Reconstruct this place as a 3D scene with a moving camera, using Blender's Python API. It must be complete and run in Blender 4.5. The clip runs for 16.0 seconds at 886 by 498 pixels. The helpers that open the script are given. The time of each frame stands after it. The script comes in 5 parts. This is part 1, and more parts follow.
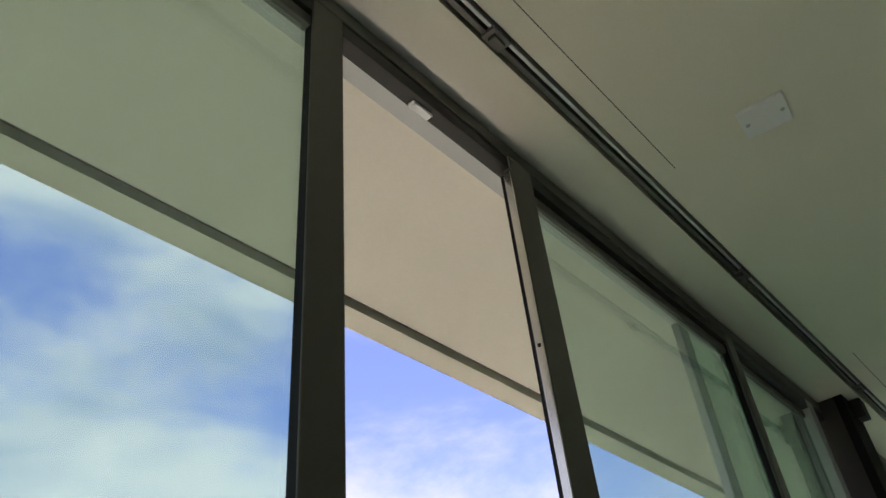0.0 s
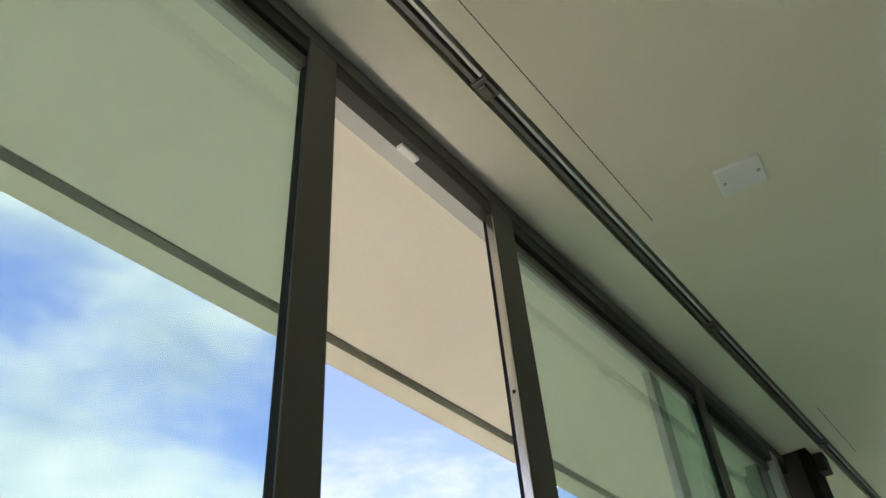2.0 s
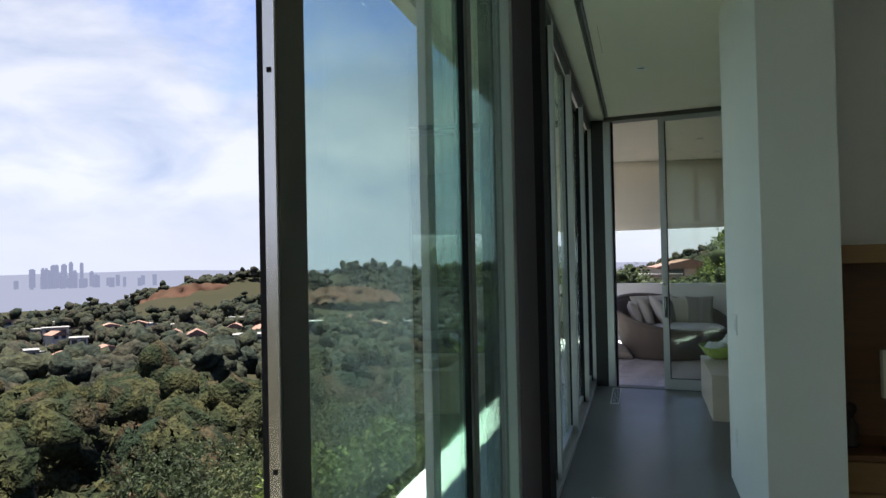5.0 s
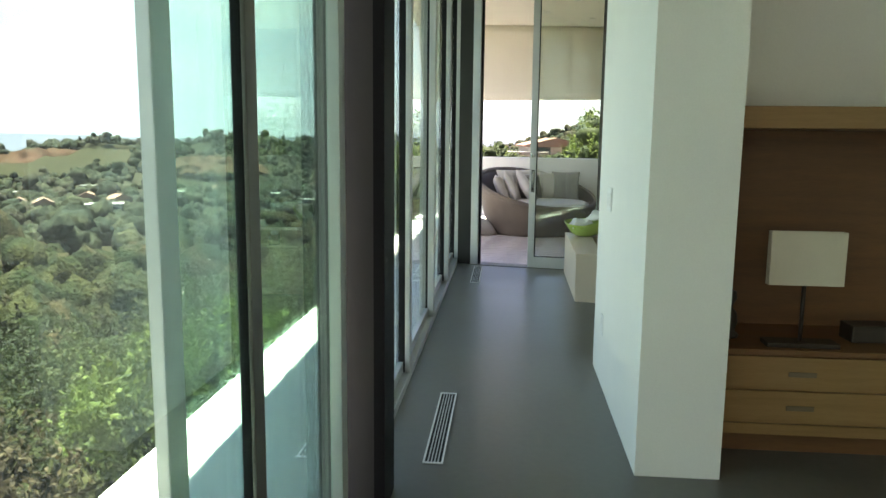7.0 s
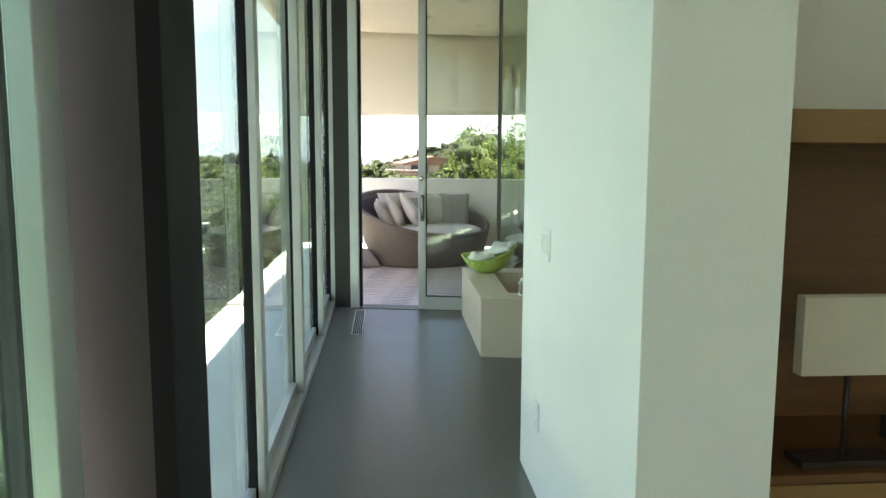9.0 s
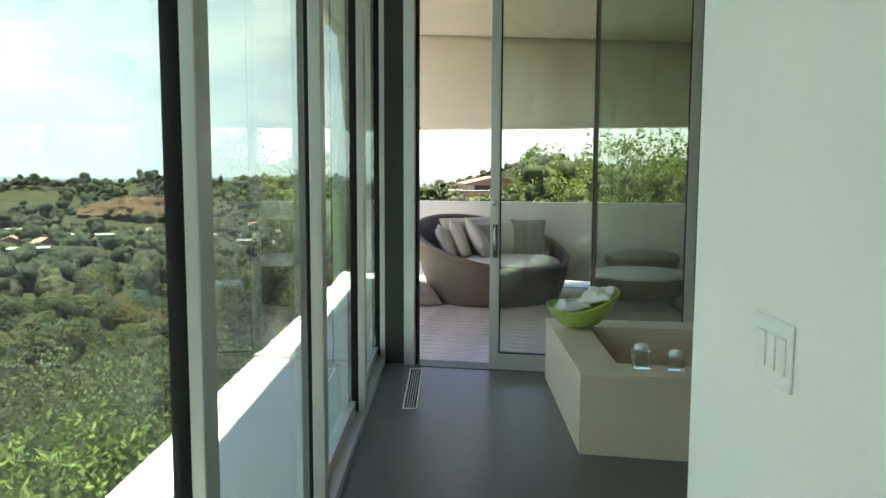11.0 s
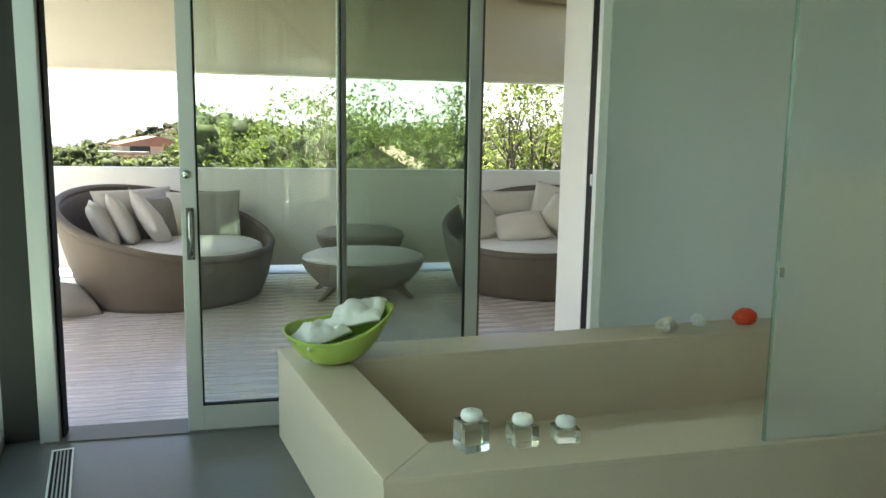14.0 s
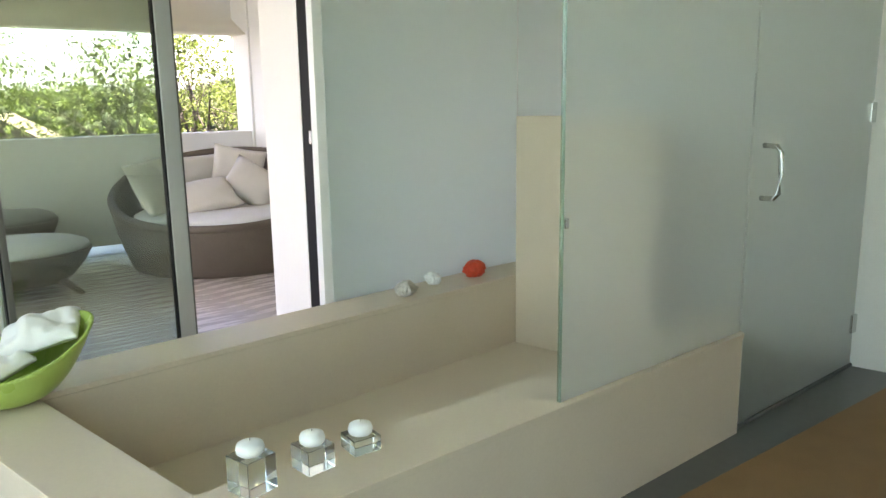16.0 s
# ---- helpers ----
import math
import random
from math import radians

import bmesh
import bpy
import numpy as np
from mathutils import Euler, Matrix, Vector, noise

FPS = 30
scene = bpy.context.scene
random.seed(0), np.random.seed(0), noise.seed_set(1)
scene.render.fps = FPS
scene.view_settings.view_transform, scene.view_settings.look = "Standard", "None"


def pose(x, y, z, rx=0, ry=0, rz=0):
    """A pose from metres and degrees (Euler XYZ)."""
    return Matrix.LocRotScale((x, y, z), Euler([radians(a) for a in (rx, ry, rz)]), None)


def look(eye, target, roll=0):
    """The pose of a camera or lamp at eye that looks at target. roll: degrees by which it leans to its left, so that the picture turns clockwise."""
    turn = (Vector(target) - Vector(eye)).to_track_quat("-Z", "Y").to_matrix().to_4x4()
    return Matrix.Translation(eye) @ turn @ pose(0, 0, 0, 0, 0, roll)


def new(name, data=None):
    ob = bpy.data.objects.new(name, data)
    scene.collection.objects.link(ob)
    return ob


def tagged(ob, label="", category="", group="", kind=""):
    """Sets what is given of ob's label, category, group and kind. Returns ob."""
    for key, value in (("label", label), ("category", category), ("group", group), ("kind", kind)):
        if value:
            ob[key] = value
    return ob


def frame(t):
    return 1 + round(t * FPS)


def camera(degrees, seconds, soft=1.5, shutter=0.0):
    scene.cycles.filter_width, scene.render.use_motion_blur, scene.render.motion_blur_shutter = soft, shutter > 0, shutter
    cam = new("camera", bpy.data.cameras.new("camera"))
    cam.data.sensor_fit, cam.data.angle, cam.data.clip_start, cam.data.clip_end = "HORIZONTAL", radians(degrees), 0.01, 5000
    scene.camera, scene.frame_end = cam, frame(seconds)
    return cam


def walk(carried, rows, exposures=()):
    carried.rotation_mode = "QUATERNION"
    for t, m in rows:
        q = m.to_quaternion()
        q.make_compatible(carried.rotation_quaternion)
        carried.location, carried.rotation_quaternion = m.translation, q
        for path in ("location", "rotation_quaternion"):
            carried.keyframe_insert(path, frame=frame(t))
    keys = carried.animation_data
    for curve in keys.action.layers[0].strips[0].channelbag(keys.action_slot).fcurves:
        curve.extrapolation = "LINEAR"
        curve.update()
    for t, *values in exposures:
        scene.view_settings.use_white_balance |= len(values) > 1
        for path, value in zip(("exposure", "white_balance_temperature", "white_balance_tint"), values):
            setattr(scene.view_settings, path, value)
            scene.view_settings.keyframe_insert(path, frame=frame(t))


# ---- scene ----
cam = camera(61.1, 16.0)
PATH = [
    (0, (-0.406, 0.138, 1.656), (-1.369, 1.391, 2.882), -6.3),
    (0.5, (-0.394, 0.112, 1.674), (-1.316, 1.320, 2.974), -5.8),
    (1, (-0.387, 0.100, 1.674), (-1.294, 1.296, 2.996), -5.6),
    (1.5, (-0.389, 0.098, 1.682), (-1.265, 1.331, 2.991), -5.7),
    (2, (-0.397, 0.104, 1.666), (-1.271, 1.364, 2.949), -5.1),
    (2.5, (-0.414, 0.124, 1.645), (-1.275, 1.423, 2.899), -5.3),
    (3, (-0.406, 0.111, 1.635), (-1.284, 1.489, 2.788), -4.2),
    (3.5, (-0.462, 0.145, 1.617), (-1.330, 1.670, 2.576), -3.6),
    (4, (-0.502, 0.147, 1.530), (-1.258, 1.870, 2.209), -3.1),
    (4.5, (-0.587, 0.220, 1.474), (-1.185, 2.110, 1.739), -2.5),
    (5, (-0.585, 0.341, 1.437), (-1.090, 2.276, 1.475), -1.2),
    (7.5, (-0.571, 1.467, 1.345), (-0.701, 3.439, 1.037), 0.5),
    (8, (-0.569, 1.799, 1.364), (-0.656, 3.79, 1.196), 0.4),
    (8.5, (-0.628, 2.072, 1.366), (-0.531, 4.061, 1.175), 0.5),
    (9, (-0.63, 2.4, 1.359), (-0.479, 4.379, 1.112), 0.2),
    (11.3, (-0.636, 4.001, 1.352), (-0.659, 5.991, 1.16), 0.2),
    (11.5, (-0.659, 4.141, 1.358), (-0.631, 6.129, 1.143), 0.4),
    (12, (-0.684, 4.456, 1.377), (-0.6, 6.443, 1.165), 0.0),
    (12.5, (-0.665, 4.779, 1.38), (-0.635, 6.767, 1.159), 0.7),
    (13, (-0.655, 5.052, 1.36), (-0.39, 7.022, 1.141), 1.7),
    (13.5, (-0.68, 5.311, 1.347), (-0.058, 7.191, 1.064), 1.1),
    (14, (-0.662, 5.523, 1.326), (0.161, 7.323, 1.04), 0.9),
    (14.5, (-0.597, 5.715, 1.321), (0.343, 7.446, 0.978), -0.2),
    (15, (-0.565, 5.829, 1.309), (0.616, 7.391, 0.9), 0.6),
    (15.5, (-0.59, 5.96, 1.298), (0.825, 7.31, 0.879), -1.2),
    (16, (-0.633, 6.071, 1.295), (0.878, 7.322, 0.905), -0.9),
]
EXPOSURES = [(0, 2.38, 6950, 17), (0.6, 2.78, 7050, 16), (1.5, 2.86, 7050, 15), (2.7, 2.84, 6950, 16), (3.5, 2.42, 6750, 14), (4.3, 2.15, 6500, 12), (5.0, 2.05, 6500, 12), (7.5, 3.72, 7500, 11), (8.5, 3.48, 7500, 12), (9.0, 3.72, 7500, 8), (11.5, 3.15, 7500, 4), (12.5, 3.33, 7500, 0), (13.5, 3.60, 7700, 2), (14, 3.83, 7700, 1), (14.5, 3.93, 7600, 1), (15, 4.18, 7600, 5), (15.5, 4.42, 7600, 12), (16, 4.6, 7600, 19)]
walk(cam, [(t, look(eye, target, roll)) for t, eye, target, roll in PATH], EXPOSURES)

# ---- world, sun, exposure ----
def build_world():
    w = bpy.data.worlds.new("sky")
    scene.world = w
    w.use_nodes = True
    nt = w.node_tree
    n, l = nt.nodes, nt.links
    n.clear()
    out = n.new("ShaderNodeOutputWorld")
    sky = n.new("ShaderNodeTexSky")
    sky.sky_type = "NISHITA"
    sky.sun_disc = False
    sky.sun_elevation = radians(SUN_ELEV)
    sky.sun_rotation = radians(SUN_ROT)
    sky.air_density, sky.dust_density, sky.ozone_density = 1.0, 0.5, 3.0
    co = n.new("ShaderNodeTexCoord")
    mp = n.new("ShaderNodeMapping")
    mp.inputs["Scale"].default_value = (1.0, 1.0, 2.3)
    mp.inputs["Location"].default_value = (7.3, -3.1, 0.2)
    l.new(co.outputs["Generated"], mp.inputs["Vector"])

    def math_node(kind, a, b=None, c=None, clamp=False):
        m = n.new("ShaderNodeMath")
        m.operation, m.use_clamp = kind, clamp
        for k, v in enumerate((a, b, c)):
            if v is None:
                continue
            if isinstance(v, (int, float)):
                m.inputs[k].default_value = v
            else:
                l.new(v, m.inputs[k])
        return m.outputs[0]

    big = n.new("ShaderNodeTexNoise")
    big.inputs["Scale"].default_value = 2.1
    big.inputs["Detail"].default_value = 10.0
    big.inputs["Roughness"].default_value = 0.60
    big.inputs["Distortion"].default_value = 0.2
    l.new(mp.outputs["Vector"], big.inputs["Vector"])
    fine = n.new("ShaderNodeTexNoise")
    fine.inputs["Scale"].default_value = 6.0
    fine.inputs["Detail"].default_value = 8.0
    fine.inputs["Distortion"].default_value = 0.3
    l.new(mp.outputs["Vector"], fine.inputs["Vector"])
    # cover: thicker towards the west, and a bank that thickens down to the horizon
    west = n.new("ShaderNodeVectorMath")
    west.operation = "DOT_PRODUCT"
    west.inputs[1].default_value = (-0.94, -0.34, 0.0)
    l.new(co.outputs["Generated"], west.inputs[0])
    xyz = n.new("ShaderNodeSeparateXYZ")
    l.new(co.outputs["Generated"], xyz.inputs[0])
    bank = n.new("ShaderNodeMapRange")
    bank.interpolation_type = "SMOOTHSTEP"
    bank.inputs["From Min"].default_value, bank.inputs["From Max"].default_value = 0.50, 0.10
    bank.inputs["To Min"].default_value, bank.inputs["To Max"].default_value = 0.0, 0.36
    l.new(xyz.outputs["Z"], bank.inputs["Value"])
    cover = math_node("MULTIPLY_ADD", west.outputs["Value"], 0.32, big.outputs["Fac"])
    cover = math_node("ADD", cover, bank.outputs["Result"])
    cover = math_node("SUBTRACT", cover, 0.145)
    ramp = n.new("ShaderNodeValToRGB")
    ramp.color_ramp.interpolation = "EASE"
    ramp.color_ramp.elements[0].position, ramp.color_ramp.elements[0].color = 0.43, (0, 0, 0, 1)
    ramp.color_ramp.elements[1].position, ramp.color_ramp.elements[1].color = 0.68, (1, 1, 1, 1)
    l.new(cover, ramp.inputs["Fac"])
    shade = n.new("ShaderNodeValToRGB")
    shade.color_ramp.elements[0].position, shade.color_ramp.elements[0].color = 0.30, (1.9, 2.35, 3.3, 1)
    shade.color_ramp.elements[1].position, shade.color_ramp.elements[1].color = 0.60, (3.4, 3.6, 4.15, 1)
    l.new(fine.outputs["Fac"], shade.inputs["Fac"])
    # the lowest sky is veiled by pale blue haze
    veil = n.new("ShaderNodeMapRange")
    veil.interpolation_type = "SMOOTHSTEP"
    veil.inputs["From Min"].default_value, veil.inputs["From Max"].default_value = 0.14, 0.0
    veil.inputs["To Min"].default_value, veil.inputs["To Max"].default_value = 0.0, 0.9
    l.new(xyz.outputs["Z"], veil.inputs["Value"])
    deep = n.new("ShaderNodeHueSaturation")
    deep.inputs["Hue"].default_value, deep.inputs["Saturation"].default_value = 0.52, 1.08
    deep.inputs["Value"].default_value = 0.88
    l.new(sky.outputs["Color"], deep.inputs["Color"])
    mix = n.new("ShaderNodeMix")
    mix.data_type = "RGBA"
    l.new(ramp.outputs["Color"], mix.inputs["Factor"])
    l.new(deep.outputs["Color"], mix.inputs["A"])
    l.new(shade.outputs["Color"], mix.inputs["B"])
    low = n.new("ShaderNodeMix")
    low.data_type = "RGBA"
    low.inputs["B"].default_value = (3.0, 3.2, 3.85, 1)
    l.new(veil.outputs["Result"], low.inputs["Factor"])
    l.new(mix.outputs["Result"], low.inputs["A"])
    # thinner and darker aloft
    aloft = n.new("ShaderNodeMapRange")
    aloft.inputs["From Min"].default_value, aloft.inputs["From Max"].default_value = 0.10, 0.50
    aloft.inputs["To Min"].default_value, aloft.inputs["To Max"].default_value = 1.0, 0.80
    l.new(xyz.outputs["Z"], aloft.inputs["Value"])
    dim = n.new("ShaderNodeHueSaturation")
    l.new(aloft.outputs["Result"], dim.inputs["Value"])
    l.new(low.outputs["Result"], dim.inputs["Color"])
    bg = n.new("ShaderNodeBackground")
    bg.inputs["Strength"].default_value = SKY
    l.new(dim.outputs["Color"], bg.inputs["Color"])
    l.new(bg.outputs["Background"], out.inputs["Surface"])


SUN_ELEV, SUN_ROT, SKY = 84.0, -60.0, 0.066
build_world()
sun = new("sun", bpy.data.lights.new("sun", "SUN"))
sun.data.energy, sun.data.angle, sun.data.color = 5.0, radians(0.6), (1.0, 0.95, 0.87)
sun.matrix_world = look((0, 0, 60), (3.2, -2.0, 0))
# added area lamp, unseen at the bedroom glass, topping up the sky's light
sky_fill = new("bedroom_fill", bpy.data.lights.new("bedroom_fill", "AREA"))
sky_fill.data.shape, sky_fill.data.size, sky_fill.data.size_y = "RECTANGLE", 2.9, 2.7
sky_fill.data.energy, sky_fill.data.color = 3.0, (1.0, 0.97, 0.90)
sky_fill.matrix_world = look((-1.06, -2.25, 1.5), (3.0, -1.4, 1.2))


# ---- materials ----
def mat(name, color, rough=0.6, metal=0.0, vary=0.06, scale=3.0, fine=60.0, bump=0.05, spec=0.5, tone=None, stretch=(1, 1, 1), per_object=0.0):
    """Painted or solid surface: two scales of colour variation and a fine relief."""
    m = bpy.data.materials.new(name)
    m.use_nodes = True
    nt = m.node_tree
    n, l = nt.nodes, nt.links
    b = n["Principled BSDF"]
    b.inputs["Metallic"].default_value = metal
    b.inputs["Specular IOR Level"].default_value = spec
    co = n.new("ShaderNodeTexCoord")
    mp = n.new("ShaderNodeMapping")
    mp.inputs["Scale"].default_value = stretch
    l.new(co.outputs["Object"], mp.inputs["Vector"])
    a = n.new("ShaderNodeTexNoise")
    a.inputs["Scale"].default_value, a.inputs["Detail"].default_value = scale, 6.0
    f = n.new("ShaderNodeTexNoise")
    f.inputs["Scale"].default_value, f.inputs["Detail"].default_value = fine, 4.0
    l.new(mp.outputs["Vector"], a.inputs["Vector"])
    l.new(mp.outputs["Vector"], f.inputs["Vector"])
    dark = tone or tuple(c * (1 - vary * 3.2) for c in color)
    r = n.new("ShaderNodeValToRGB")
    r.color_ramp.elements[0].position, r.color_ramp.elements[0].color = 0.28, (*dark, 1)
    r.color_ramp.elements[1].position, r.color_ramp.elements[1].color = 0.68, (*color, 1)
    s = n.new("ShaderNodeMath")
    s.operation = "MULTIPLY_ADD"
    s.inputs[1].default_value = 0.35
    l.new(f.outputs["Fac"], s.inputs[0])
    t = n.new("ShaderNodeMath")
    t.operation = "MULTIPLY"
    t.inputs[1].default_value = 0.65
    l.new(a.outputs["Fac"], t.inputs[0])
    l.new(t.outputs[0], s.inputs[2])
    l.new(s.outputs[0], r.inputs["Fac"])
    last = r.outputs["Color"]
    if per_object:
        oi = n.new("ShaderNodeObjectInfo")
        hs = n.new("ShaderNodeHueSaturation")
        mr = n.new("ShaderNodeMapRange")
        mr.inputs["To Min"].default_value, mr.inputs["To Max"].default_value = 1 - per_object, 1 + per_object
        l.new(oi.outputs["Random"], mr.inputs["Value"])
        l.new(mr.outputs["Result"], hs.inputs["Value"])
        l.new(last, hs.inputs["Color"])
        last = hs.outputs["Color"]
    l.new(last, b.inputs["Base Color"])
    rr = n.new("ShaderNodeMapRange")
    rr.inputs["To Min"].default_value, rr.inputs["To Max"].default_value = max(0.02, rough - 0.08), min(1.0, rough + 0.08)
    l.new(a.outputs["Fac"], rr.inputs["Value"])
    l.new(rr.outputs["Result"], b.inputs["Roughness"])
    if bump:
        bp = n.new("ShaderNodeBump")
        bp.inputs["Strength"].default_value, bp.inputs["Distance"].default_value = bump, 0.01
        l.new(f.outputs["Fac"], bp.inputs["Height"])
        l.new(bp.outputs["Normal"], b.inputs["Normal"])
    return m


def glass_mat(name, tint, rough=0.0, film=0.03):
    """Thin pane: clear tinted sheet with a Fresnel gloss."""
    m = bpy.data.materials.new(name)
    m.use_nodes = True
    nt = m.node_tree
    n, l = nt.nodes, nt.links
    n.clear()
    out = n.new("ShaderNodeOutputMaterial")
    tr = n.new("ShaderNodeBsdfTransparent")
    tr.inputs["Color"].default_value = (*tint, 1)
    gl = n.new("ShaderNodeBsdfGlossy")
    gl.inputs["Roughness"].default_value = rough
    gl.inputs["Color"].default_value = (0.95, 1.0, 0.98, 1)
    lw = n.new("ShaderNodeLayerWeight")
    lw.inputs["Blend"].default_value = 0.5
    pw = n.new("ShaderNodeMath")
    pw.operation = "POWER"
    pw.inputs[1].default_value = 4.5
    fr = n.new("ShaderNodeMath")
    fr.operation = "MULTIPLY_ADD"
    fr.inputs[1].default_value, fr.inputs[2].default_value = 0.85, 0.04
    l.new(lw.outputs["Facing"], pw.inputs[0])
    l.new(pw.outputs[0], fr.inputs[0])
    # thin dusty film with smears, scattering a little light, also standing in for valley haze
    dust_haze = n.new("ShaderNodeBsdfTranslucent")
    dust_haze.inputs["Color"].default_value = (0.82, 0.82, 0.80, 1)
    co = n.new("ShaderNodeTexCoord")
    mp = n.new("ShaderNodeMapping")
    mp.inputs["Scale"].default_value = (3.0, 3.0, 1.1)
    no = n.new("ShaderNodeTexNoise")
    no.inputs["Scale"].default_value, no.inputs["Detail"].default_value = 1.3, 5.0
    l.new(co.outputs["Object"], mp.inputs["Vector"])
    l.new(mp.outputs["Vector"], no.inputs["Vector"])
    amount = n.new("ShaderNodeMapRange")
    amount.inputs["From Min"].default_value, amount.inputs["From Max"].default_value = 0.32, 0.72
    amount.inputs["To Min"].default_value, amount.inputs["To Max"].default_value = film * 0.45, film * 1.7
    l.new(no.outputs["Fac"], amount.inputs["Value"])
    dm = n.new("ShaderNodeMixShader")
    l.new(amount.outputs["Result"], dm.inputs["Fac"])
    l.new(tr.outputs["BSDF"], dm.inputs[1])
    l.new(dust_haze.outputs["BSDF"], dm.inputs[2])
    mx = n.new("ShaderNodeMixShader")
    l.new(fr.outputs[0], mx.inputs["Fac"])
    l.new(dm.outputs["Shader"], mx.inputs[1])
    l.new(gl.outputs["BSDF"], mx.inputs[2])
    l.new(mx.outputs["Shader"], out.inputs["Surface"])
    return m


def frosted_mat(name, tint, clear=0.6):
    """Acid-etched pane: scatters the light that passes it."""
    m = bpy.data.materials.new(name)
    m.use_nodes = True
    nt = m.node_tree
    n, l = nt.nodes, nt.links
    n.clear()
    out = n.new("ShaderNodeOutputMaterial")
    tl = n.new("ShaderNodeBsdfTranslucent")
    tl.inputs["Color"].default_value = (*tint, 1)
    df = n.new("ShaderNodeBsdfDiffuse")
    df.inputs["Color"].default_value = (tint[0] * 0.75, tint[1] * 0.8, tint[2] * 0.8, 1)
    rf = n.new("ShaderNodeBsdfRefraction")
    rf.inputs["Color"].default_value = (*tint, 1)
    rf.inputs["Roughness"].default_value = 0.40
    rf.inputs["IOR"].default_value = 1.12
    gl = n.new("ShaderNodeBsdfGlossy")
    gl.inputs["Roughness"].default_value = 0.35
    no = n.new("ShaderNodeTexNoise")
    no.inputs["Scale"].default_value = 420.0
    bp = n.new("ShaderNodeBump")
    bp.inputs["Strength"].default_value, bp.inputs["Distance"].default_value = 0.1, 0.002
    l.new(no.outputs["Fac"], bp.inputs["Height"])
    l.new(bp.outputs["Normal"], rf.inputs["Normal"])
    a, b, c = (n.new("ShaderNodeMixShader") for _ in range(3))
    a.inputs["Fac"].default_value = 0.45
    l.new(tl.outputs["BSDF"], a.inputs[1])
    l.new(df.outputs["BSDF"], a.inputs[2])
    b.inputs["Fac"].default_value = clear
    l.new(a.outputs["Shader"], b.inputs[1])
    l.new(rf.outputs["BSDF"], b.inputs[2])
    c.inputs["Fac"].default_value = 0.06
    l.new(b.outputs["Shader"], c.inputs[1])
    l.new(gl.outputs["BSDF"], c.inputs[2])
    l.new(c.outputs["Shader"], out.inputs["Surface"])
    return m


def leaf_mat(name, color, color2, glow=0.35):
    """Leaves: each loose piece has its own tone, some light passes through."""
    m = bpy.data.materials.new(name)
    m.use_nodes = True
    nt = m.node_tree
    n, l = nt.nodes, nt.links
    n.clear()
    out = n.new("ShaderNodeOutputMaterial")
    ge = n.new("ShaderNodeNewGeometry")
    r = n.new("ShaderNodeValToRGB")
    r.color_ramp.elements[0].color = (*color, 1)
    r.color_ramp.elements[1].color = (*color2, 1)
    l.new(ge.outputs["Random Per Island"], r.inputs["Fac"])
    no = n.new("ShaderNodeTexNoise")
    no.inputs["Scale"].default_value, no.inputs["Detail"].default_value = 0.9, 8.0
    co = n.new("ShaderNodeTexCoord")
    l.new(co.outputs["Object"], no.inputs["Vector"])
    hs = n.new("ShaderNodeHueSaturation")
    mr = n.new("ShaderNodeMapRange")
    mr.inputs["From Min"].default_value, mr.inputs["From Max"].default_value = 0.3, 0.7
    mr.inputs["To Min"].default_value, mr.inputs["To Max"].default_value = 0.55, 1.45
    l.new(no.outputs["Fac"], mr.inputs["Value"])
    l.new(mr.outputs["Result"], hs.inputs["Value"])
    l.new(r.outputs["Color"], hs.inputs["Color"])
    df = n.new("ShaderNodeBsdfPrincipled")
    df.inputs["Roughness"].default_value = 0.7
    df.inputs["Specular IOR Level"].default_value = 0.2
    l.new(hs.outputs["Color"], df.inputs["Base Color"])
    tl = n.new("ShaderNodeBsdfTranslucent")
    l.new(hs.outputs["Color"], tl.inputs["Color"])
    mx = n.new("ShaderNodeMixShader")
    mx.inputs["Fac"].default_value = glow
    l.new(df.outputs["BSDF"], mx.inputs[1])
    l.new(tl.outputs["BSDF"], mx.inputs[2])
    l.new(mx.outputs["Shader"], out.inputs["Surface"])
    return m


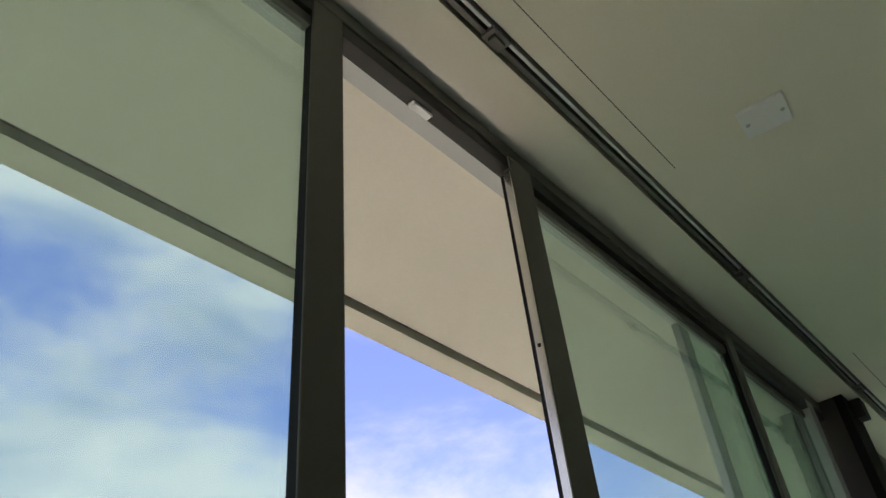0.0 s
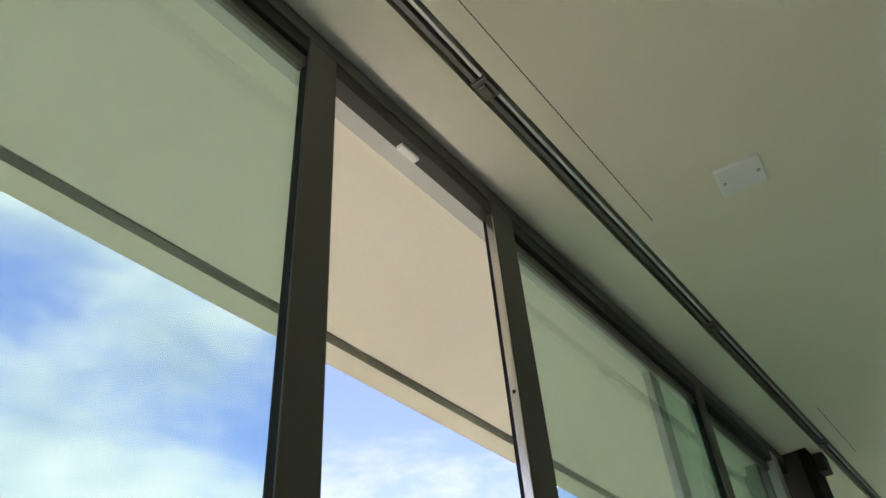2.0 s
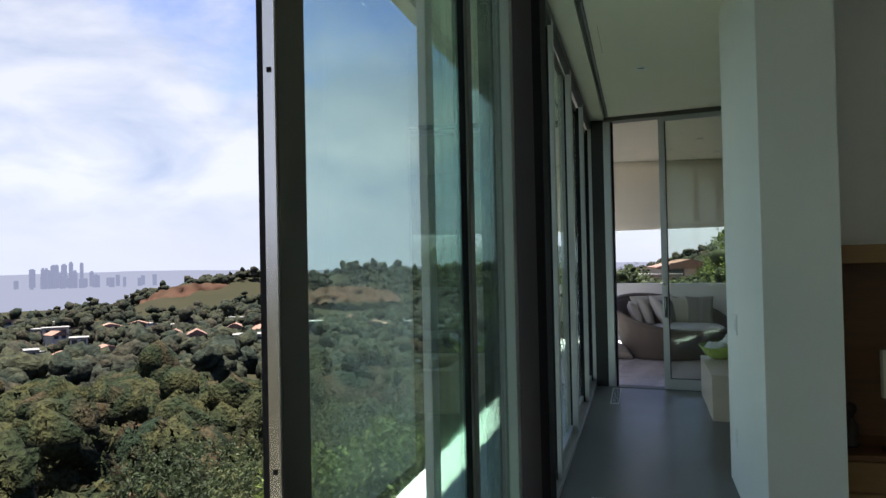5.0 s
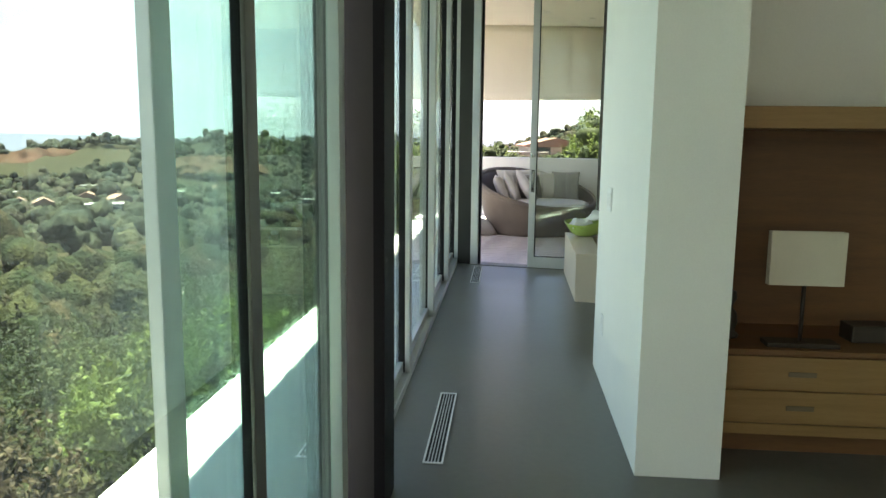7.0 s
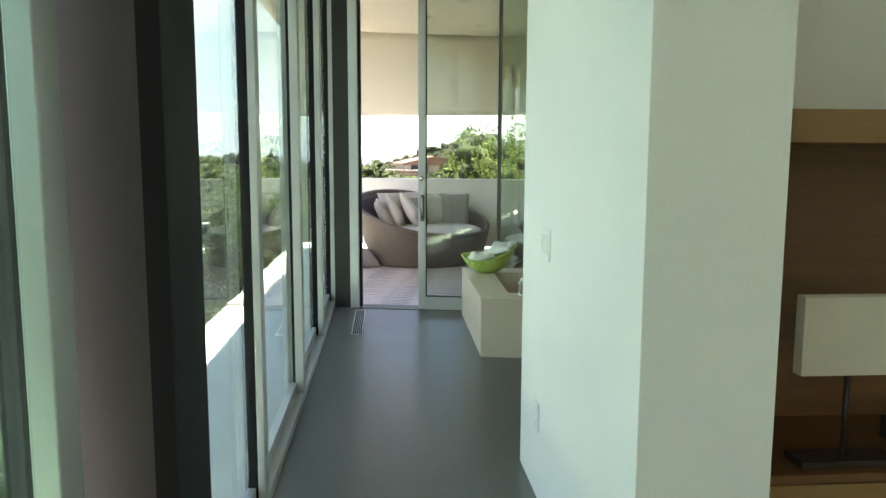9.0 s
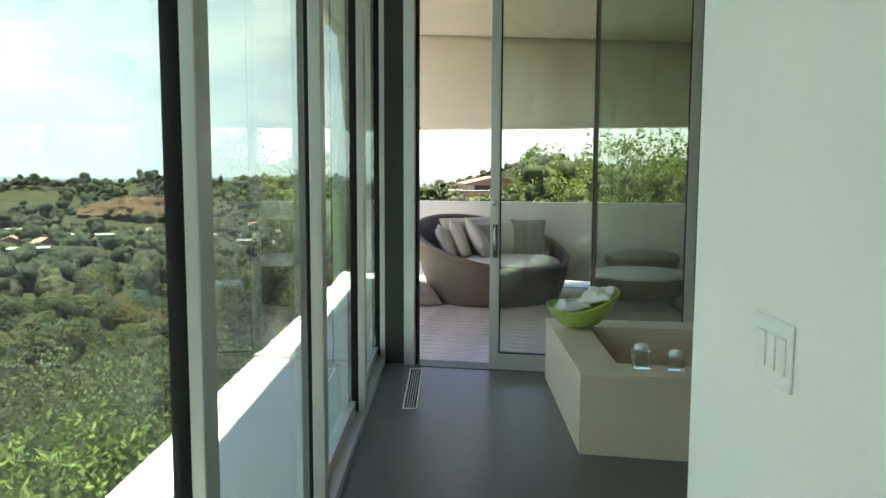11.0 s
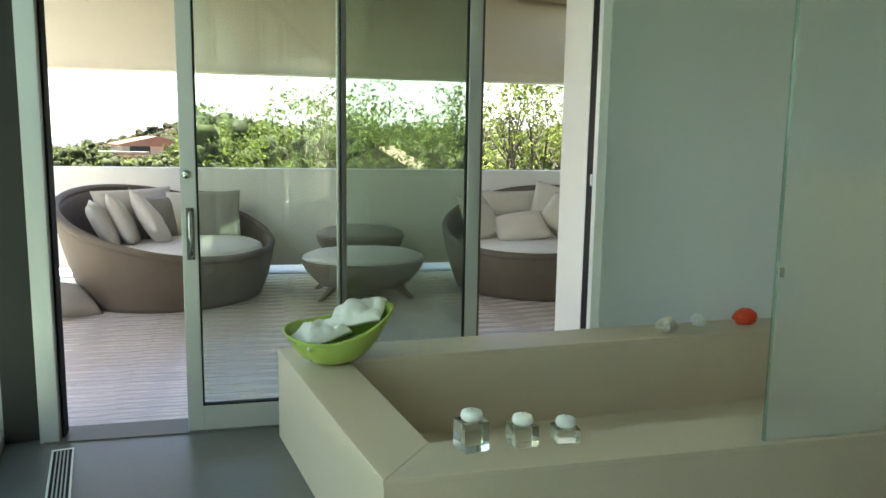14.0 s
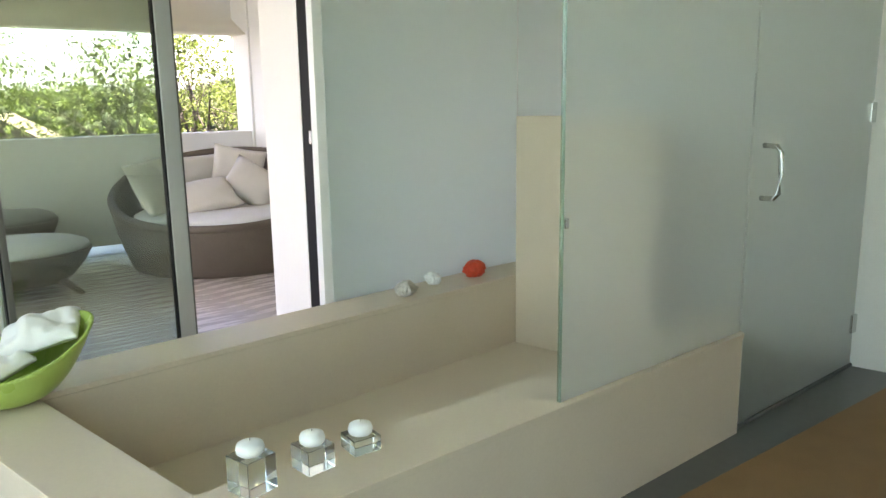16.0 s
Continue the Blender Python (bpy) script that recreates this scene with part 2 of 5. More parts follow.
def woods_mat(name, tones, patch, fine, value):
    """Tree crowns from afar: tones change from tree to tree, with painted gap shade and a leafy relief."""
    m = bpy.data.materials.new(name)
    m.use_nodes = True
    n, l = m.node_tree.nodes, m.node_tree.links
    b = n["Principled BSDF"]
    b.inputs["Roughness"].default_value, b.inputs["Specular IOR Level"].default_value = 0.95, 0.08
    co = n.new("ShaderNodeTexCoord")
    a, f = n.new("ShaderNodeTexNoise"), n.new("ShaderNodeTexNoise")
    a.inputs["Scale"].default_value, a.inputs["Detail"].default_value = patch, 2.0
    f.inputs["Scale"].default_value, f.inputs["Detail"].default_value = fine, 5.0
    l.new(co.outputs["Object"], a.inputs["Vector"])
    l.new(co.outputs["Object"], f.inputs["Vector"])
    r = n.new("ShaderNodeValToRGB")
    r.color_ramp.elements.remove(r.color_ramp.elements[1])
    for i, c in enumerate(tones):
        e = r.color_ramp.elements[0] if i == 0 else r.color_ramp.elements.new(0.32 + 0.36 * i / (len(tones) - 1))
        e.position = 0.32 + 0.36 * i / (len(tones) - 1)
        e.color = (*c, 1)
    l.new(a.outputs["Fac"], r.inputs["Fac"])
    # fine noise puts the shade of gaps between leaf clumps into the colour
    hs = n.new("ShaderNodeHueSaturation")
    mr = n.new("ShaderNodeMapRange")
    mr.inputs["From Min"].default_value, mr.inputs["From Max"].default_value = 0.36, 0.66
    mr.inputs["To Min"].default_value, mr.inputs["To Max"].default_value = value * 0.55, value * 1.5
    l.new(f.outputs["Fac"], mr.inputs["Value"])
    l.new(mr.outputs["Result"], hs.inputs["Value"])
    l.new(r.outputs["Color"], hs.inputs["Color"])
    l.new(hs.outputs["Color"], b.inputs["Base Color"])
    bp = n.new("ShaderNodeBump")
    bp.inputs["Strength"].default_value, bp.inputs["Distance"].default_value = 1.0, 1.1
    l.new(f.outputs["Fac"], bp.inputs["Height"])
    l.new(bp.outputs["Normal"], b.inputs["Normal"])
    return m


PLASTER = mat("white_plaster", (0.86, 0.85, 0.81), 0.75, vary=0.03, scale=1.2, fine=140, bump=0.08)
CEILING = mat("ceiling_paint", (0.82, 0.785, 0.64), 0.7, vary=0.025, scale=0.8, fine=120, bump=0.05)
SOFFIT = mat("soffit_plaster", (0.84, 0.79, 0.67), 0.8, vary=0.03, scale=1.1, fine=90, bump=0.06)
CONCRETE = mat("polished_concrete", (0.120, 0.120, 0.112), 0.34, vary=0.08, scale=1.6, fine=26, bump=0.015, spec=0.5)
SLAB = mat("painted_slab", (0.80, 0.80, 0.77), 0.8, vary=0.03, scale=2.0, fine=80, bump=0.08)
ALU = mat("anodised_aluminium", (0.52, 0.53, 0.52), 0.42, metal=0.55, vary=0.03, scale=4, fine=220, bump=0.02)
ALU_DARK = mat("bronze_aluminium", (0.13, 0.125, 0.11), 0.45, metal=0.4, vary=0.04, scale=4, fine=220, bump=0.02)
BLACK = mat("black_gasket", (0.009, 0.009, 0.010), 0.7, vary=0.08, bump=0.03, spec=0.2)
STEEL = mat("dark_painted_steel", (0.024, 0.023, 0.020), 0.5, vary=0.06, scale=5, fine=130, bump=0.03)
COLUMN = mat("grey_painted_steel", (0.038, 0.037, 0.034), 0.5, vary=0.06, scale=5, fine=130, bump=0.03)
STONE = mat("beige_limestone", (0.66, 0.555, 0.43), 0.45, vary=0.035, scale=2.2, fine=110, bump=0.03, tone=(0.59, 0.49, 0.375))
WOOD = mat("oak_veneer", (0.33, 0.19, 0.074), 0.45, vary=0.1, scale=3.0, fine=30, bump=0.05, stretch=(1, 8, 14), tone=(0.24, 0.135, 0.048))
WOOD_BACK = mat("walnut_panel", (0.20, 0.092, 0.033), 0.5, vary=0.1, scale=2.2, fine=24, bump=0.04, stretch=(1, 6, 10), tone=(0.125, 0.060, 0.024))
DECK = mat("deck_board", (0.62, 0.545, 0.50), 0.27, vary=0.07, scale=2.5, fine=40, bump=0.08, stretch=(1, 9, 9), tone=(0.50, 0.43, 0.39), per_object=0.06)
WICKER = mat("woven_wicker", (0.135, 0.104, 0.075), 0.6, vary=0.08, scale=6, fine=90, bump=0.3)
FABRIC = mat("linen_fabric", (0.62, 0.58, 0.52), 0.95, vary=0.04, scale=5, fine=240, bump=0.2)
FABRIC_GREY = mat("grey_linen", (0.30, 0.285, 0.26), 0.95, vary=0.05, scale=5, fine=240, bump=0.2)
TAUPE = mat("taupe_linen", (0.42, 0.37, 0.32), 0.95, vary=0.05, scale=5, fine=240, bump=0.2)
CUSHION = mat("seat_canvas", (0.66, 0.655, 0.64), 0.95, vary=0.03, scale=4, fine=200, bump=0.15)
LIME = mat("lime_ceramic", (0.39, 0.52, 0.13), 0.28, vary=0.07, scale=5, fine=30, bump=0.0, tone=(0.32, 0.46, 0.10))
TOWEL = mat("white_towel", (0.84, 0.84, 0.82), 0.95, vary=0.03, scale=12, fine=320, bump=0.4)
WAX = mat("white_wax", (0.86, 0.87, 0.87), 0.4, vary=0.02, bump=0.02)
CORAL = mat("orange_plastic", (0.72, 0.06, 0.02), 0.4, vary=0.08, scale=30, bump=0.1)
SHELL = mat("pale_shell", (0.66, 0.62, 0.54), 0.6, vary=0.1, scale=40, fine=160, bump=0.3)
CHROME = mat("brushed_steel", (0.62, 0.62, 0.60), 0.22, metal=1.0, vary=0.02, bump=0.01)
SHADE = mat("lamp_shade_linen", (0.66, 0.60, 0.48), 0.9, vary=0.03, scale=8, fine=260, bump=0.12)
BRONZE = mat("dark_bronze", (0.035, 0.025, 0.018), 0.45, vary=0.08, scale=12, bump=0.05)
PULL = mat("bronze_pull", (0.20, 0.15, 0.10), 0.4, metal=0.5, vary=0.05, bump=0.02)
PLATE = mat("white_plate", (0.82, 0.82, 0.80), 0.4, vary=0.02, bump=0.02)
RUG = mat("cork_mat", (0.29, 0.165, 0.075), 0.85, vary=0.12, scale=6, fine=160, bump=0.3, tone=(0.22, 0.122, 0.053))
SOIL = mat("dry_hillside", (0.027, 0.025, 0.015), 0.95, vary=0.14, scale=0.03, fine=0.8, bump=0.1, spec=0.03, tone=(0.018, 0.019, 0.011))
CLIFF = mat("orange_earth", (0.062, 0.032, 0.023), 0.95, spec=0.03, vary=0.12, scale=0.06, fine=0.5, bump=0.3, tone=(0.038, 0.028, 0.018))
STUCCO = mat("house_stucco", (0.36, 0.335, 0.295), 0.85, vary=0.06, scale=0.3, fine=6, bump=0.05, per_object=0.22)
ROOF = mat("clay_roof", (0.19, 0.105, 0.073), 0.85, vary=0.1, scale=0.4, fine=5, bump=0.2, per_object=0.2)
ROOF_PINK = mat("sun_bleached_clay_roof", (0.17, 0.085, 0.055), 0.85, vary=0.1, scale=0.6, fine=7, bump=0.2)
ROOF_TAN = mat("tan_clay_roof", (0.125, 0.092, 0.073), 0.85, vary=0.1, scale=0.8, fine=8, bump=0.2)
ROOF_PALE = mat("pale_roof", (0.16, 0.157, 0.146), 0.85, vary=0.06, scale=0.4, fine=5, bump=0.1, per_object=0.2)
WINDOW_DARK = mat("dark_window", (0.03, 0.04, 0.05), 0.15, vary=0.1, bump=0.0)
BARK = mat("grey_bark", (0.05, 0.042, 0.033), 0.9, vary=0.12, scale=6, fine=50, bump=0.4)


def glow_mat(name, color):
    """Plain distance beyond the hills; emission stands in for its lit haze."""
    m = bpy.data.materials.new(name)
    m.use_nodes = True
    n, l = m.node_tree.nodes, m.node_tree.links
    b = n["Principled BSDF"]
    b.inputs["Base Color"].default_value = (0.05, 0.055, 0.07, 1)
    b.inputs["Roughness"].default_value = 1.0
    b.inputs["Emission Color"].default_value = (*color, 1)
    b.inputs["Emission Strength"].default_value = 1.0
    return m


# the haze over towers and plain is put into their emission
TOWER = glow_mat("haze_glow_tower", (0.070, 0.077, 0.108))
HAZE = glow_mat("haze_glow_plain", (0.112, 0.119, 0.152))
GLASS = glass_mat("green_glass", (0.745, 0.86, 0.815), film=0.022)
GLASS_LEAF = glass_mat("parked_leaf_glass", (0.83, 0.96, 0.91), film=0.012)
GLASS_CLEAR = glass_mat("door_glass", (0.82, 0.87, 0.82), film=0.009)
FROST = frosted_mat("frosted_glass", (0.93, 0.955, 0.945), 0.76)
FROST_WALL = frosted_mat("frosted_wall", (0.90, 0.95, 0.93), 0.15)
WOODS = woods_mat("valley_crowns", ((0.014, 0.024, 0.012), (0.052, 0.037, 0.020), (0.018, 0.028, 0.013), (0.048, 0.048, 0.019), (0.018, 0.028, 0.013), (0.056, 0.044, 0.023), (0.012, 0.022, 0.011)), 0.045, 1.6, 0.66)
# greyer, flatter tones put the valley's haze into the far crowns' colour
HAZED_WOODS = woods_mat("hazed_crowns", ((0.017, 0.023, 0.017), (0.034, 0.031, 0.021), (0.016, 0.022, 0.016), (0.036, 0.038, 0.022), (0.017, 0.023, 0.017)), 0.03, 0.6, 0.8)
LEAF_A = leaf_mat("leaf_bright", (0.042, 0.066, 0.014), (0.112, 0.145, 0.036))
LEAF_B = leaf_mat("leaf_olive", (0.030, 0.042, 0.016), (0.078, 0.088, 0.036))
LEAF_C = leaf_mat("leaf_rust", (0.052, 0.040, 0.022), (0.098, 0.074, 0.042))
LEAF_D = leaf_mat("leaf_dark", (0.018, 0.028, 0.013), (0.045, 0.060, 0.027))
CRYSTAL = bpy.data.materials.new("crystal")
CRYSTAL.use_nodes = True
CRYSTAL.node_tree.nodes["Principled BSDF"].inputs["Base Color"].default_value = (0.93, 0.98, 0.93, 1)
CRYSTAL.node_tree.nodes["Principled BSDF"].inputs["Transmission Weight"].default_value = 1.0
CRYSTAL.node_tree.nodes["Principled BSDF"].inputs["Roughness"].default_value = 0.02
CRYSTAL.node_tree.nodes["Principled BSDF"].inputs["IOR"].default_value = 1.5


# ---- mesh helpers ----
def add_box(bm, lo, hi, bevel=0.0):
    c = [(a + b) / 2 for a, b in zip(lo, hi)]
    s = [abs(b - a) for a, b in zip(lo, hi)]
    r = bmesh.ops.create_cube(bm, size=1.0, matrix=Matrix.Translation(c) @ Matrix.Diagonal((*s, 1)))
    if bevel:
        es = list({e for v in r["verts"] for e in v.link_edges})
        bmesh.ops.bevel(bm, geom=es, offset=bevel, segments=2, affect="EDGES", profile=0.5)
    return bm


def box(lo, hi, bevel=0.0):
    return add_box(bmesh.new(), lo, hi, bevel)


def add_prism(bm, poly, z0, z1, bevel=0.0):
    vb = [bm.verts.new((x, y, z0)) for x, y in poly]
    vt = [bm.verts.new((x, y, z1)) for x, y in poly]
    k = len(poly)
    fs = [bm.faces.new(vb[::-1]), bm.faces.new(vt)]
    fs += [bm.faces.new((vb[i], vb[(i + 1) % k], vt[(i + 1) % k], vt[i])) for i in range(k)]
    bmesh.ops.recalc_face_normals(bm, faces=fs)
    if bevel:
        es = list({e for f in fs for e in f.edges})
        bmesh.ops.bevel(bm, geom=es, offset=bevel, segments=2, affect="EDGES", profile=0.5)
    return bm


def prism(poly, z0, z1, bevel=0.0):
    return add_prism(bmesh.new(), poly, z0, z1, bevel)


def mesh_of(name, bm, material, smooth=False):
    me = bpy.data.meshes.new(name)
    bm.to_mesh(me)
    bm.free()
    me.materials.append(material)
    if smooth:
        me.shade_smooth()
    return me


def part(name, bm, material, parent=None, label="", smooth=False):
    ob = new(name, mesh_of(name, bm, material, smooth))
    ob.parent = parent
    if label:
        tagged(ob, label)
    return ob


def thing(name, label, category, at=(0, 0, 0), rz=0.0, group="", kind=""):
    ob = new(name)
    ob.empty_display_size = 0.1
    ob.matrix_world = pose(*at, 0, 0, rz)
    return tagged(ob, label, category, group, kind)


def setting(name, bm, material, label, category, smooth=False):
    return tagged(part(name, bm, material, None, "", smooth), label, category, "", "structure")


def lathe(profile, steps=48, squash=1.0):
    """A turned body from (radius, height) pairs."""
    bm = bmesh.new()
    rings = []
    for r, z in profile:
        if r < 1e-5:
            rings.append([bm.verts.new((0, 0, z))])
        else:
            rings.append([bm.verts.new((r * math.cos(2 * math.pi * i / steps), squash * r * math.sin(2 * math.pi * i / steps), z)) for i in range(steps)])
    for a, b in zip(rings, rings[1:]):
        for i in range(steps):
            j = (i + 1) % steps
            if len(a) == 1 and len(b) > 1:
                bm.faces.new((a[0], b[j], b[i]))
            elif len(b) == 1 and len(a) > 1:
                bm.faces.new((a[i], a[j], b[0]))
            elif len(a) > 1:
                bm.faces.new((a[i], a[j], b[j], b[i]))
    bmesh.ops.recalc_face_normals(bm, faces=bm.faces[:])
    return bm


def add_tube(bm, pts, radii, steps=8):
    """A bent round bar through pts."""
    pts = [Vector(p) for p in pts]
    rings = []
    for i, p in enumerate(pts):
        d = (pts[min(i + 1, len(pts) - 1)] - pts[max(i - 1, 0)]).normalized()
        q = d.to_track_quat("Z", "Y").to_matrix()
        rings.append([bm.verts.new(p + q @ Vector((radii[i] * math.cos(2 * math.pi * k / steps), radii[i] * math.sin(2 * math.pi * k / steps), 0))) for k in range(steps)])
    for a, b in zip(rings, rings[1:]):
        for k in range(steps):
            bm.faces.new((a[k], a[(k + 1) % steps], b[(k + 1) % steps], b[k]))
    bm.faces.new(rings[0][::-1])
    bm.faces.new(rings[-1])
    return bm


def pillow_bm(w, h, t, seed):
    """A stuffed square cushion with pinched corners, lying in its own xz plane."""
    rnd = random.Random(seed)
    bm = bmesh.new()
    k = 14
    grid = {}
    for side in (1, -1):
        for i in range(k + 1):
            for j in range(k + 1):
                u, v = 2 * i / k - 1, 2 * j / k - 1
                edge = i in (0, k) or j in (0, k)
                if edge and side == -1:
                    grid[side, i, j] = grid[1, i, j]
                    continue
                pull = 1 - 0.07 * (1 - u * u) * abs(v) ** 3 - 0.07 * (1 - v * v) * abs(u) ** 3
                puff = ((1 - u * u) * (1 - v * v)) ** 0.42
                wr = 0.10 * noise.noise(Vector((u * 2.2 + seed, v * 2.2, side)))
                grid[side, i, j] = bm.verts.new((u * w / 2 * pull, side * t / 2 * puff * (1 + wr), v * h / 2 * pull))
    for side in (1, -1):
        for i in range(k):
            for j in range(k):
                q = [grid[side, i, j], grid[side, i + 1, j], grid[side, i + 1, j + 1], grid[side, i, j + 1]]
                bm.faces.new(q if side == -1 else q[::-1])
    bmesh.ops.recalc_face_normals(bm, faces=bm.faces[:])
    return bm


def pillow(label, m, w, h, t, material, seed, group):
    ob = part("pillow", pillow_bm(w, h, t, seed), material, None, "", True)
    ob.matrix_world = m
    return tagged(ob, label, "pillow", group)


# ---- plan ----
H = 3.05                      # ceiling
GX = -1.09                    # inner face of the long glass wall


def para_y(x, off=0.0):       # the parapet runs askew
    return 13.12 - 0.24 * x + off


# ---- large structure ----
setting("floor", prism([(3.5, -4.0), (3.5, 8.27), (-0.95, 9.10), (-0.95, 9.30), (-1.20, 9.30), (-1.20, -4.0)], -0.30, 0.0), CONCRETE, "dark grey polished concrete floor", "floor")
setting("ceiling", prism([(-0.885, -4.0), (3.5, -4.0), (3.5, 8.34), (-0.885, 9.15)], H, H + 0.12), CEILING, "off-white painted flat ceiling", "ceiling")
setting("ceiling_edge", prism([(-1.09, -4.0), (-0.935, -4.0), (-0.935, 9.25), (-1.09, 9.25)], H - 0.012, H + 0.12), CEILING, "off-white ceiling strip along the glazing", "ceiling")
setting("roof", prism([(-2.01, -4.5), (5.6, -4.5), (5.6, 14.1), (-2.01, 13.3)], H + 0.125, H + 0.45), PLASTER, "white flat roof slab over house and terrace", "roof")
setting("soffit", prism([(-1.872, -4.5), (-1.227, -4.5), (-1.227, 9.26), (-0.95, 9.26), (5.6, 7.99), (5.6, 14.0), (-1.872, 13.15)], H + 0.0, H + 0.12), SOFFIT, "cream plaster soffit over the terrace", "soffit")
setting("soffit_edge", prism([(-2.01, -4.5), (-1.912, -4.5), (-1.912, 13.25), (-2.01, 13.25)], H - 0.004, H + 0.12), SOFFIT, "cream plaster lip along the roof edge", "soffit")
setting("soffit_groove", box((-1.912, -4.5, H + 0.03), (-1.872, 13.2, H + 0.12)), ALU_DARK, "dark shadow groove in the soffit", "trim")

# curtain track sunk between the two ceiling strips
track = thing("curtain_track", "dark double curtain track sunk into the ceiling", "curtain track", kind="structure")
part("channel", box((-0.935, -4.0, H + 0.03), (-0.885, 9.08, H + 0.10)), ALU_DARK, track)
part("rail", box((-0.925, -4.0, H - 0.010), (-0.911, 9.08, H + 0.03), 0.002), ALU_DARK, track)
part("rail", box((-0.905, -4.0, H - 0.004), (-0.895, 9.08, H + 0.03), 0.002), ALU, track)
for ty in (1.072, 2.408, 3.67, 5.0):
    bm = box((-0.930, ty - 0.032, H - 0.014), (-0.890, ty + 0.032, H + 0.0), 0.003)
    add_box(bm, (-0.922, ty - 0.02, H - 0.026), (-0.900, ty + 0.02, H - 0.012), 0.003)
    part("clip", bm, ALU_DARK, track)
for jy0, jy1 in ((-1.0, 1.77), (3.32, 3.92), (5.6, 6.3)):
    setting("trim", box((-0.8252, jy0, H - 0.001), (-0.8228, jy1, H + 0.01)), ALU_DARK, "thin dark seam of an access panel in the ceiling", "seam")

plate = thing("ceiling_plate", "white square cover plate screwed to the ceiling", "cover plate", (-0.562, 1.757, H), 6)
part("cover", box((-0.060, -0.055, -0.013), (0.060, 0.055, 0.0), 0.003), PLATE, plate)
for sx, sy in ((-0.045, 0), (0.045, 0)):
    part("screw", lathe([(0, -0.0155), (0.005, -0.0155), (0.006, -0.013), (0.006, -0.011)], 12), ALU, plate).location = (sx, sy, 0)


def downlight(x, y, z):
    o = thing("ceiling_light", "small round white recessed downlight, switched off", "ceiling light", (x, y, z), group="downlights")
    part("rim", lathe([(0.030, 0.0), (0.048, -0.001), (0.050, -0.006), (0.044, -0.009), (0.032, -0.006), (0.030, 0.0)], 32), PLATE, o, smooth=True)
    part("reflector", lathe([(0.0, -0.001), (0.032, -0.002)], 24), FABRIC_GREY, o)
    return o


for p in ((-0.53, 6.87, H), (0.25, 11.0, H), (-0.1, 11.9, H), (0.6, 12.45, H), (2.3, 11.4, H)):
    downlight(*p)

# white wall stub between bedroom and bath, with the walls that close the rooms
setting("wall_1", box((-0.035, 4.08, 0.0), (0.30, 5.60, H)), PLASTER, "white painted wall stub", "wall")
setting("wall_2", box((0.30, 4.86, 0.0), (3.42, 5.05, H)), PLASTER, "white wall between bedroom and bath", "wall")
setting("wall_3", box((3.28, 5.05, 0.0), (3.44, 8.3, H)), PLASTER, "white wall beside the shower", "wall")
setting("wall_4", box((3.28, -4.0, 0.0), (3.44, 4.86, H)), PLASTER, "plain white bedroom wall", "wall")
setting("wall_5", box((-1.2, -4.15, 0.0), (3.44, -4.0, H)), PLASTER, "plain white bedroom wall", "wall")
setting("wall_6", prism([(3.90, 8.14), (4.15, 8.10), (4.15, 12.4), (3.90, 12.4)], -0.3, H), PLASTER, "white wall closing the terrace", "wall")

# slab outside the glass and terrace base
setting("slab", prism([(-2.12, -4.5), (-1.201, -4.5), (-1.201, 9.305), (-0.9, 9.305), (3.9, 8.30), (3.9, 12.75), (-2.12, 14.2)], -0.35, -0.045), SLAB, "white painted slab edge outside the glass", "slab")
setting("ledge", prism([(-2.12, para_y(-2.12, 0.02)), (3.9, para_y(3.9, 0.02)), (3.9, para_y(3.9, 0.75)), (-2.12, para_y(-2.12, 0.75))], -0.044, -0.012), SLAB, "white sunlit ledge beyond the parapet", "ledge")

# parapet and hanging upstand of the terrace
setting("parapet", prism([(-1.75, para_y(-1.75)), (4.1, para_y(4.1)), (4.1, para_y(4.1, 0.2)), (-1.75, para_y(-1.75, 0.2))], 0.075, 1.03, 0.006), PLASTER, "white plastered terrace parapet with a gap below", "parapet")
for px in (-1.6, 0.2, 1.9, 3.6):
    setting("parapet_foot", prism([(px, para_y(px, 0.05)), (px + 0.12, para_y(px + 0.12, 0.05)), (px + 0.12, para_y(px + 0.12, 0.15)), (px, para_y(px, 0.15))], -0.05, 0.075), PLASTER, "white foot under the parapet", "parapet")


def hanging_band():
    bm = bmesh.new()
    rows = []
    for i in range(41):
        x = -1.98 + (5.6 + 1.98) * i / 40
        top, low = 13.23 + 0.13 * x, para_y(x)
        ring = [(x, low + (top - low) * k / 10, 1.93 + (H - 1.93) * k / 10) for k in range(11)]
        rows.append([bm.verts.new(p) for p in ring + [(x, top + 0.25, H), (x, low + 0.25, 1.93)]])
    for a, b in zip(rows, rows[1:]):
        for i in range(13):
            f = bm.faces.new((a[i], a[(i + 1) % 13], b[(i + 1) % 13], b[i]))
            f.smooth = i < 10
    bm.faces.new(rows[0])
    bm.faces.new(rows[-1][::-1])
    bmesh.ops.recalc_face_normals(bm, faces=bm.faces[:])
    return bm


setting("hanging_band", hanging_band(), SOFFIT, "cream plaster band hanging from the terrace roof", "fascia")
setting("terrace_pier", prism([(3.88, para_y(3.88, -0.02)), (4.15, para_y(4.15, -0.02)), (4.15, para_y(4.15, 0.22)), (3.88, para_y(3.88, 0.22))], -0.05, H), PLASTER, "white pier at the end of the terrace opening", "wall")


